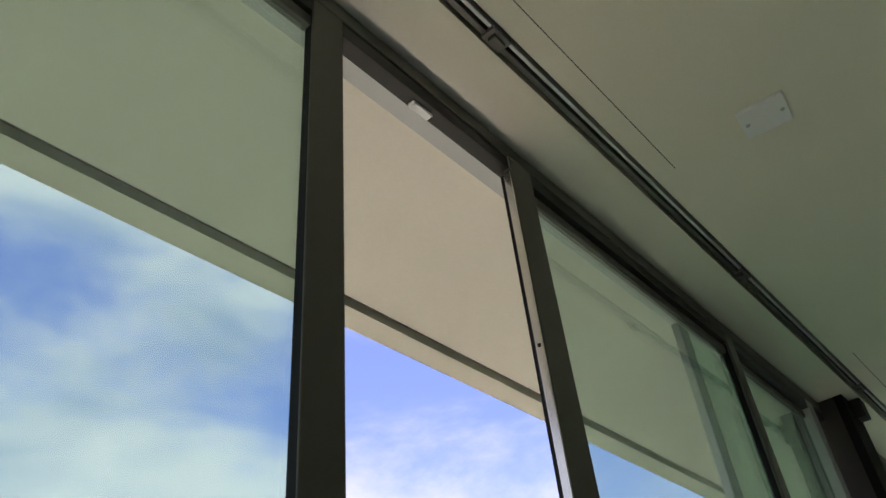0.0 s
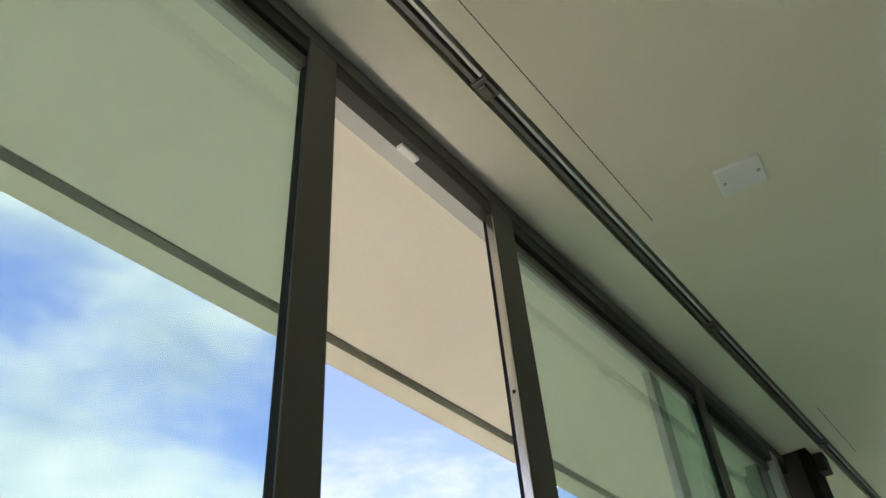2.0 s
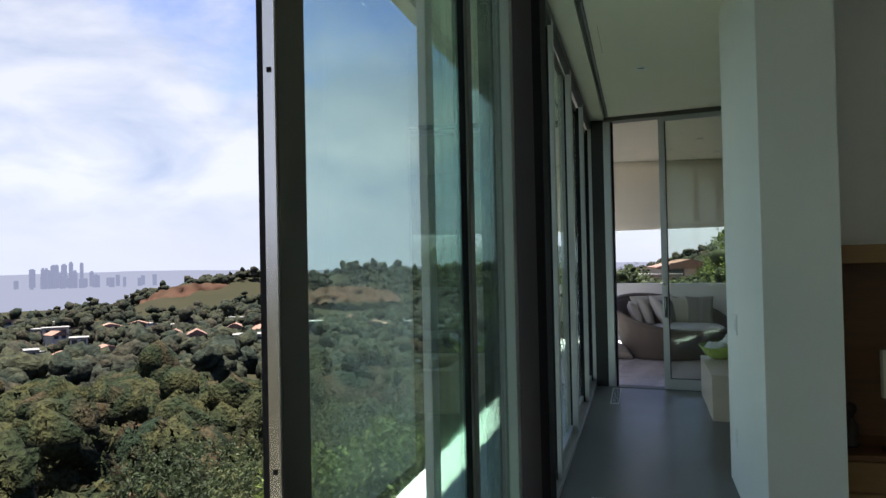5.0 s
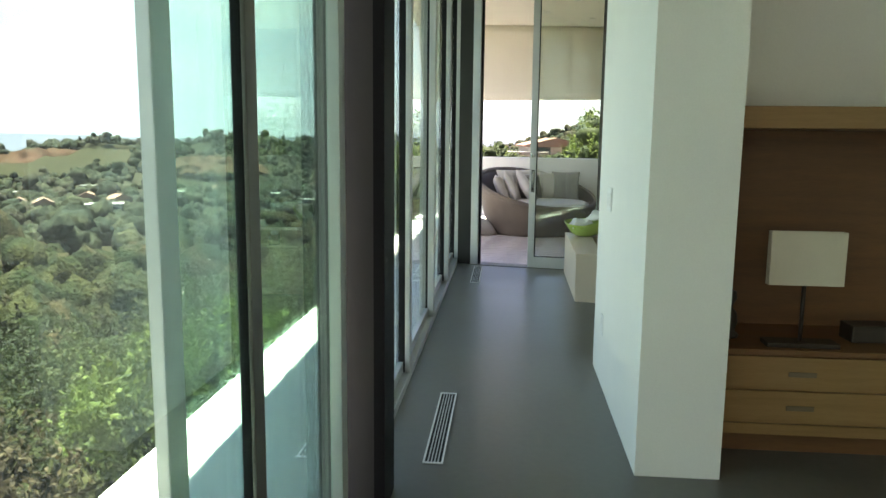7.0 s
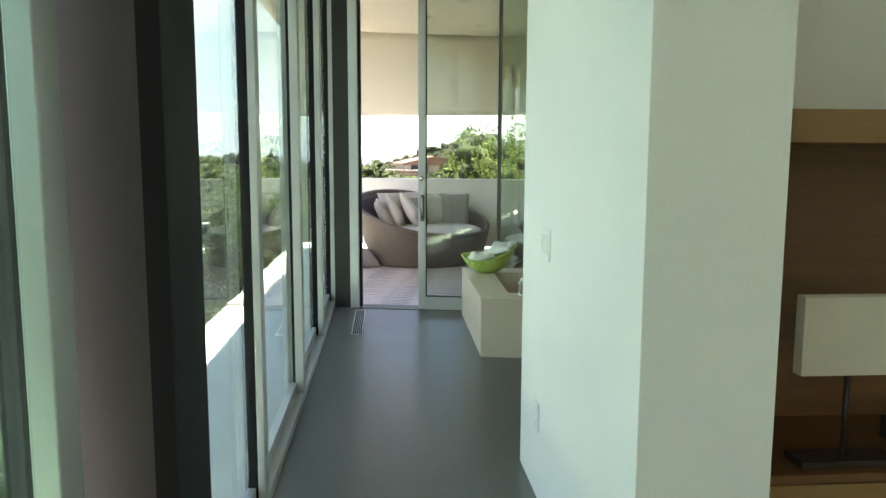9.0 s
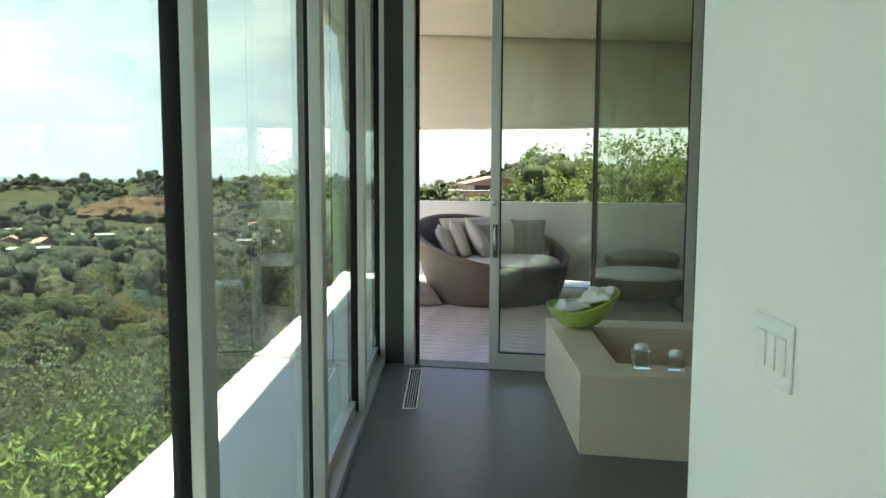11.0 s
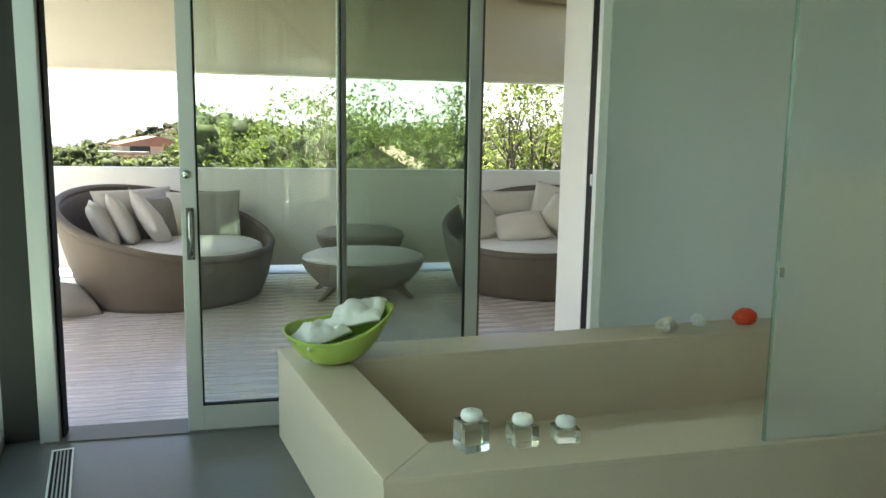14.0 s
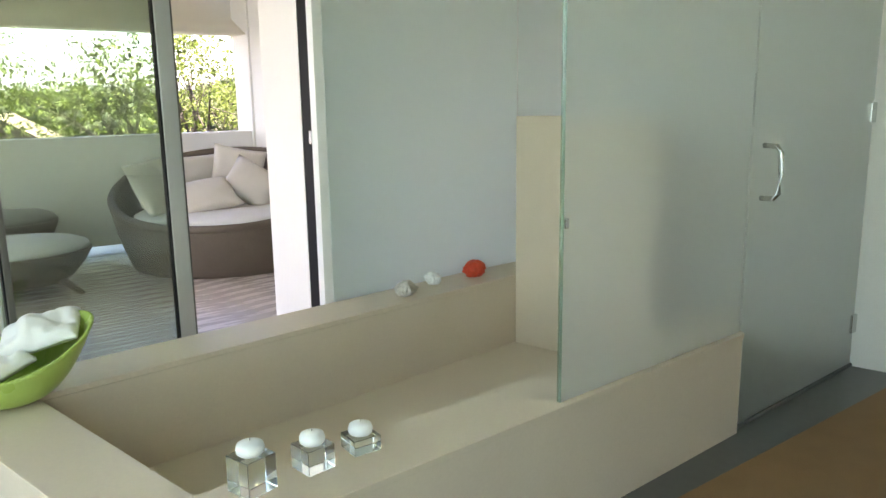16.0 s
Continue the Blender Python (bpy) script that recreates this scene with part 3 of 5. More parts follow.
# ---- long glass wall ----
wall = thing("window_1", "floor-to-ceiling sliding glass wall in aluminium frames, one panel open", "glass wall", kind="structure")
part("sill", box((-1.20, -3.9, -0.05), (GX, 9.25, 0.045), 0.004), ALU, wall, "light aluminium floor track")
part("head", box((-1.118, -3.9, 2.992), (GX, 9.25, H - 0.013), 0.003), ALU_DARK, wall, "dark bronze head rail")
part("head_track", box((-1.132, -3.9, 2.952), (-1.094, 9.25, 2.991), 0.002), STEEL, wall, "black upper track")
part("head_flange", box((-1.225, -3.9, H - 0.012), (-1.1185, 9.25, H + 0.11)), ALU, wall, "grey flange outside the head")


def stile(y0, y1, light, mid, outer):
    """One upright: the inner cover and the dark rear half with its gasket."""
    part("stile", box((mid, y0, 0.045), (GX, y1, 2.992), 0.003), light, wall)
    part("gasket", box((outer, y0 + 0.004, 0.045), (mid - 0.0005, y1 - 0.004, 2.945), 0.002), BLACK, wall)


def pane(y0, y1, x):
    ob = part("pane", box((x - 0.005, y0, 0.05), (x + 0.005, y1, 2.944)), GLASS, wall, "greenish clear glass pane")
    ob.visible_shadow = False
    part("rail", box((x - 0.02, y0, 0.046), (x + 0.02, y1, 0.105), 0.003), ALU, wall)
    part("rail", box((x - 0.012, y0, 2.915), (x + 0.012, y1, 2.944), 0.003), ALU_DARK, wall)


for y0, y1 in ((-3.88, -3.80), (-2.30, -2.22), (-0.72, -0.645), (0.697, 0.775)):
    stile(y0, y1, ALU_DARK, -1.0935, -1.118)
stile(1.338, 1.434, ALU_DARK, -1.112, -1.126)
# dark bronze here puts the shade on this stile into its colour
stile(2.625, 2.69, ALU_DARK, -1.10, -1.122)
stile(3.45, 3.53, ALU, -1.13, -1.17)
stile(5.155, 5.24, ALU, -1.118, -1.155)
stile(6.49, 6.575, ALU, -1.135, -1.175)
stile(7.845, 7.93, ALU, -1.13, -1.17)
stile(9.165, 9.25, ALU, -1.13, -1.17)
# bright edge strip with bolts on the leading stile of the opening
part("edge_strip", box((-1.111, 1.3335, 0.06), (-1.0915, 1.3375, 2.94), 0.001), CHROME, wall, "bright metal edge strip")
for bz in (0.62, 1.14, 1.725, 2.44):
    part("bolt", box((-1.1045, 1.3315, bz - 0.004), (-1.0975, 1.334, bz + 0.004), 0.001), BLACK, wall)
part("roller_latch", box((-1.128, 1.005, 2.941), (-1.108, 1.068, 2.9515), 0.003), PLATE, wall, "white plastic latch in the upper track")
for a, b, x in ((-3.85, -2.24, -1.112), (-2.26, -0.66, -1.112), (-0.67, 0.703, -1.112), (1.41, 2.64, -1.119), (2.66, 3.48, -1.13), (3.72, 5.18, -1.148), (5.21, 6.52, -1.148), (6.54, 7.87, -1.165), (7.9, 9.19, -1.165)):
    pane(a, b, x)
# the opened leaf, parked on the outer track behind its neighbour
part("leaf_stile", box((-1.172, 2.345, 0.0), (-1.146, 2.42, 2.944), 0.003), ALU, wall, "aluminium stile of the opened leaf")
leaf = part("pane", box((-1.165, 2.421, 0.05), (-1.155, 3.44, 2.944)), GLASS_LEAF, wall, "greenish clear glass pane")
leaf.visible_shadow = False
part("leaf_rail", box((-1.178, 2.421, 0.046), (-1.142, 3.44, 0.11), 0.003), ALU_DARK, wall)

setting("column_1", box((-1.20, 3.655, 0.0), (-0.990, 3.875, H - 0.004), 0.006), COLUMN, "dark painted steel column at the glazing", "column")
part("side_strip", add_box(box((-0.9895, 3.6545, 0.0), (-0.984, 3.872, H - 0.014), 0.001), (-1.022, 3.648, 0.0), (-0.984, 3.6544, H - 0.014)), BLACK, bpy.data.objects["column_1"], "black strip along the column's side")
part("bracket", box((-0.9835, 3.75, H - 0.10), (-0.94, 3.83, H - 0.013), 0.004), STEEL, bpy.data.objects["column_1"])
setting("column_2", box((-1.089, 9.10, 0.0), (-0.945, 9.28, H - 0.014), 0.004), STEEL, "black steel column in the glazed corner", "column")

# ---- end wall: sliding glass door, white jamb, frosted back ----
SK = math.degrees(math.atan(-0.19))


def skew(name, label, category, off=0.0):
    o = thing(name, label, category, (0, 8.903 + off, 0), SK, kind="structure")
    return o


def along(x):                  # plan x to distance along the skewed wall
    return x / math.cos(math.radians(SK))


def door_leaf(name, label, x0, x1, off, left, right, glass):
    o = skew(name, label, "sliding door", off)
    a, b = along(x0), along(x1)
    part("stile", box((a, -0.022, 0.004), (a + left, 0.022, H - 0.045), 0.003), ALU, o)
    part("stile", box((b - right, -0.022, 0.004), (b, 0.022, H - 0.045), 0.003), ALU if right > 0.05 else ALU_DARK, o)
    part("bottom_rail", box((a + left, -0.022, 0.004), (b - right, 0.022, 0.118), 0.003), ALU, o)
    part("top_rail", box((a + left, -0.022, H - 0.10), (b - right, 0.022, H - 0.045), 0.003), ALU, o)
    for s0, s1 in ((a + left, a + left + 0.006), (b - right - 0.006, b - right)):
        part("gasket", box((s0, -0.016, 0.118), (s1, 0.016, H - 0.10)), BLACK, o)
    part("gasket", box((a + left, -0.016, 0.118), (b - right, 0.016, 0.124)), BLACK, o)
    g = part("pane", box((a + left, -0.006, 0.118), (b - right, 0.006, H - 0.10)), glass, o, "grey-green glass pane")
    g.visible_shadow = False
    return o


leaf_a = door_leaf("door_1", "sliding glass door in aluminium frame, pushed half open", -0.345, 0.360, 0.0, 0.066, 0.022, GLASS_CLEAR)
ha = along(-0.312)
part("lock", lathe([(0, 0.0), (0.017, 0.0), (0.019, 0.004), (0.019, 0.012), (0, 0.012)], 24), CHROME, leaf_a, "round steel lock", True).matrix_local = pose(ha - 0.006, -0.022, 1.165, 90)
hb = bmesh.new()
add_tube(hb, [(ha + 0.006, -0.024, 0.80), (ha + 0.006, -0.058, 0.82), (ha + 0.006, -0.062, 0.90), (ha + 0.006, -0.058, 0.99), (ha + 0.006, -0.024, 1.01)], [0.009] * 5, 10)
part("handle", hb, CHROME, leaf_a, "brushed steel pull handle", True)
part("handle_plate", box((ha - 0.014, -0.026, 0.79), (ha + 0.02, -0.0225, 1.02), 0.002), ALU_DARK, leaf_a)
door_leaf("door_2", "fixed glass door leaf behind the sliding one", 0.335, 1.003, 0.052, 0.02, 0.062, GLASS_CLEAR)
door_leaf("door_3", "second glass leaf slid behind the fixed one", 0.347, 1.038, 0.104, 0.02, 0.030, GLASS_CLEAR)
fr = skew("door_frame", "aluminium head and threshold of the terrace door", "door frame")
part("head", box((along(-0.93), -0.05, H - 0.045), (along(1.62), 0.145, H + 0.002), 0.003), ALU_DARK, fr)
part("threshold", box((along(-0.93), -0.04, -0.02), (along(1.56), 0.145, 0.006), 0.002), ALU_DARK, fr)
part("jamb", box((along(-0.945), -0.03, 0.0), (along(-0.868), 0.10, H - 0.045), 0.003), ALU, fr, "light aluminium jamb")
part("jamb_gasket", box((along(-0.868), 0.01, 0.0), (along(-0.858), 0.09, H - 0.045), 0.002), BLACK, fr)
wj = thing("wall_7", "white return wall and black pocket beside the terrace door", "wall", kind="structure")
part("return", prism([(1.637, 8.776), (1.754, 9.197), (1.80, 9.185), (1.70, 8.776)], -0.044, H), PLASTER, wj)
part("pocket", prism([(1.606, 8.662), (1.640, 8.775), (1.695, 8.775), (1.665, 8.662)], 0.0, H), BLACK, wj, "black sliding pocket")
part("frame", prism([(1.570, 8.596), (1.622, 8.586), (1.642, 8.661), (1.594, 8.661)], 0.0, H, 0.002), PLATE, wj, "white frame strip")
part("latch", prism([(1.586, 8.657), (1.600, 8.652), (1.606, 8.675), (1.592, 8.680)], 1.11, 1.17, 0.002), CHROME, wj)
fb = skew("window_2", "frosted glass wall behind the bath", "frosted glass")
for x0, x1 in ((1.617, 2.78), (2.785, 3.27)):
    g = part("pane", box((along(x0), -0.010, 0.0), (along(x1), 0.002, H)), FROST_WALL, fb)
    g.visible_shadow = False
part("joint", box((along(2.78), -0.012, 0.4), (along(2.785), 0.004, H)), PLATE, fb)


# ---- bath ----
def tub_front(x):
    return 7.348 - 0.188 * x


def tub_back(x):
    return 8.752 - 0.130 * x


def in_front(x):
    return 7.583 - 0.180 * x


def in_back(x):
    return 8.497 - 0.125 * x


bath = thing("bathtub", "square-edged beige limestone bathtub built in beside the glass wall", "bathtub", kind="")
T, XL, XI, XE, XR = 0.405, 0.004, 0.238, 2.50, 2.20
# rim slabs meet in mitres at the open end
part("rim_end", prism([(XL, tub_front(XL)), (XI - 0.016, in_front(XI)), (XI + 0.018, in_back(XI)), (XL + 0.012, tub_back(XL))], T - 0.02, T, 0.002), STONE, bath)
part("rim_front", prism([(XL + 0.001, tub_front(XL) - 0.001), (XR, tub_front(XR)), (XR + 0.30, in_front(XR + 0.30)), (XI - 0.0145, in_front(XI) - 0.0005)], T - 0.02, T, 0.002), STONE, bath)
part("rim_back", prism([(XI + 0.018, in_back(XI) + 0.001), (3.27, in_back(3.27)), (3.27, tub_back(3.27)), (XL + 0.013, tub_back(XL))], T - 0.02, T, 0.002), STONE, bath)
part("panel_end", prism([(XL + 0.004, tub_front(XL) + 0.004), (XI - 0.018, in_front(XI)), (XI + 0.016, in_back(XI)), (XL + 0.016, tub_back(XL))], 0.0, T - 0.021), STONE, bath)
part("panel_front", prism([(XL + 0.006, tub_front(XL) + 0.003), (XR - 0.004, tub_front(XR) + 0.004), (XR + 0.29, in_front(XR + 0.29) - 0.001), (XI - 0.017, in_front(XI) - 0.002)], 0.0, T - 0.021), STONE, bath)
part("panel_back", prism([(XI + 0.016, in_back(XI) + 0.002), (3.26, in_back(3.26) + 0.002), (3.26, tub_back(3.26)), (XL + 0.017, tub_back(XL) - 0.002)], 0.0, T - 0.021), STONE, bath)
part("basin", prism([(XI, in_front(XI) - 0.02), (XE, in_front(XE) - 0.02), (XE, in_back(XE) + 0.02), (XI, in_back(XI) + 0.02)], 0.0, 0.045), STONE, bath, "flat limestone tub floor")
part("headwall", prism([(XE, 0.7 * in_front(XE) + 0.3 * in_back(XE)), (XE + 0.11, 0.7 * in_front(XE + 0.11) + 0.3 * in_back(XE + 0.11)), (XE + 0.11, in_back(XE + 0.11) - 0.002), (XE, in_back(XE) - 0.002)], 0.0, 1.21, 0.003), STONE, bath, "tall limestone slab between tub and shower")

# ---- shower ----
FS = math.degrees(math.atan(-0.188))


def front_thing(name, label, category, kind=""):
    return thing(name, label, category, (0, 7.348 + 0.03, 0), FS, kind=kind)


sp = front_thing("shower_screen", "frosted glass screen standing on the bath rim", "shower screen")
part("pane", box((1.205 / math.cos(math.radians(FS)), -0.006, T + 0.001), (2.205 / math.cos(math.radians(FS)), 0.006, 2.42), 0.001), FROST, sp)
part("edge", box((1.2 / math.cos(math.radians(FS)), -0.0062, T + 0.001), (1.2048 / math.cos(math.radians(FS)), 0.0062, 2.42)), GLASS, sp, "polished green glass edge")
part("clamp", box((1.207 / math.cos(math.radians(FS)), -0.012, 0.93), (1.222 / math.cos(math.radians(FS)), 0.012, 0.96), 0.003), CHROME, sp)
sd = front_thing("shower_door", "frosted glass shower door with steel pull and hinges", "shower door")
c = 1 / math.cos(math.radians(FS))
part("pane", box((2.222 * c, -0.005, 0.02), (3.262 * c, 0.005, 2.42), 0.001), FROST, sd)
hb = bmesh.new()
hx = 2.30 * c
add_tube(hb, [(hx, -0.005, 0.912), (hx + 0.004, -0.055, 0.914), (hx + 0.006, -0.072, 0.935), (hx + 0.006, -0.074, 1.01), (hx + 0.006, -0.072, 1.085), (hx + 0.004, -0.055, 1.108), (hx, -0.005, 1.110)], [0.0095] * 7, 12)
part("handle", hb, CHROME, sd, "brushed steel pull handle", True)
for hz in (0.22, 1.21, 2.2):
    hg = box((3.225 * c, -0.016, hz - 0.045), (3.275 * c, 0.016, hz + 0.045), 0.004)
    part("hinge", hg, CHROME, sd, "square steel hinge")
setting("threshold", prism([(2.2, tub_front(2.2) + 0.02), (3.28, tub_front(3.28) + 0.02), (3.28, tub_front(3.28) + 0.13), (2.2, tub_front(2.2) + 0.13)], 0.0, 0.016, 0.003), CONCRETE, "dark shower threshold", "threshold")
mat_rug = part("floor_mat", prism([(1.35, 6.975), (3.26, 6.515), (3.26, 5.3), (1.35, 5.3)], 0.0, 0.012, 0.004), RUG, None)
tagged(mat_rug, "brown cork mat lying before the shower", "mat")

# ---- things on the bath ----
bowl = thing("bowl", "tilted lime green ceramic bowl holding white towels", "bowl", (0.205, 8.50, T), -10)
BOWL_POSE = pose(0.205, 8.50, T + 0.0085, 0, 0, -10) @ pose(0, 0, 0, 8, -2)
bowl.matrix_world = BOWL_POSE


def bowl_bm():
    bm = bmesh.new()
    steps, rings = 56, 14
    out, inn = [], []
    for layer, store in ((0.0, out), (0.008, inn)):
        for i in range(rings + 1):
            u = i / rings
            row = []
            for k in range(steps):
                a = 2 * math.pi * k / steps
                lift = 0.158 + 0.038 * math.cos(a) + 0.022 * math.cos(2 * a)
                r = (0.06 + 0.150 * u ** 0.60) * (1 + 0.10 * u * math.cos(2 * a)) - layer
                x, y, z = r * math.cos(a), 0.86 * r * math.sin(a), lift * u ** 1.5 + 0.001 + layer * (1 - 0.8 * u)
                row.append(bm.verts.new((x + 0.02 * u, y, z)))
            store.append(row)
        if layer:
            bm.faces.new(store[0])
        else:
            bm.faces.new(store[0][::-1])
        for a, b in zip(store, store[1:]):
            for k in range(steps):
                q = (a[k], a[(k + 1) % steps], b[(k + 1) % steps], b[k])
                bm.faces.new(q if not layer else q[::-1])
    for k in range(steps):
        bm.faces.new((out[-1][k], out[-1][(k + 1) % steps], inn[-1][(k + 1) % steps], inn[-1][k]))
    return bm


part("shell", bowl_bm(), LIME, bowl, smooth=True)


def towel_bm(w, d, h, seed):
    """A crumpled folded cloth."""
    bm = bmesh.new()
    bmesh.ops.create_grid(bm, x_segments=26, y_segments=20, size=0.5)
    low = []
    for v in bm.verts:
        u, q = v.co.x * 2, v.co.y * 2
        f = max(0.0, 1 - u ** 4) ** 0.5 * max(0.0, 1 - q ** 4) ** 0.5
        z = h * f * (0.55 + 0.45 * math.sin(u * 4 + seed) * math.cos(q * 2.2)) + 0.02 * noise.noise(Vector((u * 3, q * 3, seed))) * f
        v.co = Vector((v.co.x * w, v.co.y * d, z))
    r = bmesh.ops.extrude_face_region(bm, geom=bm.faces[:])
    for v in r["geom"]:
        if isinstance(v, bmesh.types.BMVert):
            v.co.z += 0.014
    bmesh.ops.recalc_face_normals(bm, faces=bm.faces[:])
    return bm


for s, m in ((3, pose(-0.055, -0.01, 0.100, -8, -10, 22)), (8, pose(0.105, 0.045, 0.158, 6, -16, -22))):
    t = part("towel", towel_bm(0.24 if s == 8 else 0.20, 0.18, 0.07, s), TOWEL, None, smooth=True)
    t.matrix_world = BOWL_POSE @ m
    tagged(t, "crumpled white towel lying in the green bowl", "towel", "towels in the bowl")


def candle(x, y, s, h, rz):
    o = thing("candle_holder", "clear crystal cube holder with a white round candle", "candle holder", (x, y, T), rz, "crystal candle holders")
    part("cube", box((-s / 2, -s / 2, 0.0005), (s / 2, s / 2, h), 0.002), CRYSTAL, o, "clear crystal block")
    prof = [(0, h + 0.0005), (s * 0.33, h + 0.0005), (s * 0.40, h + 0.006), (s * 0.41, h + 0.016), (s * 0.37, h + 0.026), (s * 0.2, h + 0.032), (0, h + 0.033)]
    part("candle", lathe(prof, 28), WAX, o, "white domed candle", True)
    wick = bmesh.new()
    add_tube(wick, [(0, 0, h + 0.032), (0.001, 0, h + 0.038)], [0.001, 0.0008], 6)
    part("wick", wick, BRONZE, o)


candle(0.325, 7.455, 0.082, 0.090, 2)
candle(0.485, 7.425, 0.078, 0.064, -6)
candle(0.630, 7.405, 0.078, 0.042, -16)


def shell_bm(r, seed, spikes=0):
    bm = bmesh.new()
    bmesh.ops.create_icosphere(bm, subdivisions=4, radius=r)
    for v in bm.verts:
        d = v.co.normalized()
        k = 1 + 0.22 * noise.noise(d * 3 + Vector((seed, 0, 0))) + 0.10 * math.sin(14 * math.atan2(d.y, d.x)) * (1 - abs(d.z))
        if spikes:
            k += 0.5 * max(0.0, math.sin(spikes * math.atan2(d.y, d.x))) ** 6 * max(0, 1 - abs(d.z) * 1.4)
        v.co = Vector((d.x * r * k * 1.1, d.y * r * k * 0.85, max(-r * 0.6, d.z * r * k * 0.8)))
    bmesh.ops.translate(bm, verts=bm.verts[:], vec=(0, 0, r * 0.6))
    return bm


def shell_thing(name, label, cat, x, y, r, m, seed, spikes=0, rz=0):
    o = part(name, shell_bm(r, seed, spikes), m, None, smooth=True)
    o.matrix_world = pose(x, y, T, 0, 0, rz)
    tagged(o, label, cat)


shell_thing("sea_shell", "pale spiny sea shell lying on the bath rim", "shell", 1.865, 8.37, 0.048, SHELL, 4, 5, 20)
shell_thing("sea_shell", "small white fan shell on the bath rim", "shell", 2.11, 8.41, 0.042, PLATE, 9, 0, 60)
shell_thing("sponge", "orange round bath sponge on the rim", "sponge", 2.365, 8.345, 0.058, CORAL, 2, 0, 0)

# ---- floor vents ----
def floor_vent(y0, y1):
    o = thing("floor_vent", "narrow white metal floor grille with dark slots", "floor vent", (-0.857, (y0 + y1) / 2, 0), group="floor grilles")
    n = (y1 - y0) / 2
    # flat black sheet paints the shade seen between the slats
    part("slot_shade", box((-0.034, -n + 0.008, 0.0006), (0.034, n - 0.008, 0.0016)), BLACK, o)
    for a, b in (((-0.043, -n), (-0.035, n)), ((0.035, -n), (0.043, n))):
        part("frame", box((a[0], a[1], 0.0006), (b[0], b[1], 0.006), 0.001), PLATE, o)
    for s in (-1, 1):
        part("frame", box((-0.035, s * n - (0.009 if s > 0 else 0), 0.0006), (0.035, s * n + (0 if s > 0 else 0.009), 0.006), 0.001), PLATE, o)
    for i in range(4):
        x = -0.021 + i * 0.014
        part("slat", box((x - 0.0028, -n + 0.009, 0.001), (x + 0.0028, n - 0.009, 0.005)), ALU, o)


floor_vent(4.10, 4.97)
floor_vent(8.04, 8.945)

# ---- switch and socket on the stub wall ----
sw = thing("light_switch", "white three-gang light switch plate on the wall", "light switch", (-0.0352, 5.14, 1.035), 0)
part("plate", box((-0.007, -0.075, -0.061), (0.0, 0.075, 0.061), 0.003), PLATE, sw)
for i in range(3):
    part("rocker", box((-0.011, -0.058 + i * 0.042, -0.033), (-0.0065, -0.026 + i * 0.042, 0.033), 0.002), PLATE, sw)
so = thing("socket", "white double wall socket near the floor", "socket", (-0.0352, 5.24, 0.335), 0)
part("plate", box((-0.006, -0.036, -0.058), (0.0, 0.036, 0.058), 0.003), PLATE, so)
for z in (-0.022, 0.022):
    part("outlet", box((-0.009, -0.016, z - 0.014), (-0.0055, 0.016, z + 0.014), 0.003), PLATE, so)

# ---- bedroom cabinet beside the stub ----
cab = thing("cabinet", "built-in oak drawer cabinet with a dark recessed niche", "cabinet", (0, 0, 0))
CX0, CX1 = 0.302, 2.6
part("plinth", box((CX0, 4.40, 0.0), (CX1, 4.80, 0.095)), WOOD_BACK, cab, "recessed dark plinth")
part("body", box((CX0, 4.342, 0.096), (CX1, 4.80, 0.452)), WOOD, cab)
part("top", box((CX0, 4.315, 0.4525), (CX1, 4.80, 0.478), 0.003), WOOD_BACK, cab, "dark polished wooden top")
part("back", box((CX0, 4.78, 0.479), (CX1, 4.82, 1.395)), WOOD_BACK, cab, "dark brown wooden back panel")
part("header", box((CX0, 4.33, 1.396), (CX1, 4.83, 1.485), 0.003), WOOD, cab)
for i in range(3):
    x0, x1 = CX0 + 0.004 + i * 0.766, CX0 + 0.762 + i * 0.766
    for z0, z1 in ((0.102, 0.150), (0.155, 0.296), (0.301, 0.446)):
        dr = part("drawer", box((x0, 4.322, z0), (x1, 4.341, z1), 0.002), WOOD, cab, "pale oak drawer front")
        if z0 > 0.15:
            part("pull", box(((x0 + x1) / 2 - 0.06, 4.3145, (z0 + z1) / 2 - 0.012), ((x0 + x1) / 2 + 0.055, 4.3215, (z0 + z1) / 2 + 0.010), 0.003), PULL, dr, "dark recessed pull")

lamp = thing("table_lamp", "table lamp with a rectangular cream shade on a bronze stem, off", "table lamp", (0.69, 4.40, 0.478))
part("base", box((-0.15, -0.05, 0.0005), (0.15, 0.05, 0.022), 0.004), BRONZE, lamp)
st = bmesh.new()
add_tube(st, [(0, 0, 0.02), (0, 0, 0.27)], [0.009, 0.009], 14)
part("stem", st, BRONZE, lamp, smooth=True)


def shade_bm():
    bm = bmesh.new()
    for k, (w, d) in ((0, (0.153, 0.022)), (1, (0.150, 0.019))):
        lo = [bm.verts.new((sx * w, sy * d, 0.265)) for sx, sy in ((-1, -1), (1, -1), (1, 1), (-1, 1))]
        hi = [bm.verts.new((sx * w, sy * d, 0.492)) for sx, sy in ((-1, -1), (1, -1), (1, 1), (-1, 1))]
        for i in range(4):
            bm.faces.new((lo[i], lo[(i + 1) % 4], hi[(i + 1) % 4], hi[i]))
        if k:
            bm.verts.ensure_lookup_table()
            for i in range(4):
                bm.faces.new((bm.verts[i], bm.verts[(i + 1) % 4], lo[(i + 1) % 4], lo[i]))
                bm.faces.new((bm.verts[4 + i], bm.verts[4 + (i + 1) % 4], hi[(i + 1) % 4], hi[i]))
    bmesh.ops.recalc_face_normals(bm, faces=bm.faces[:])
    return bm


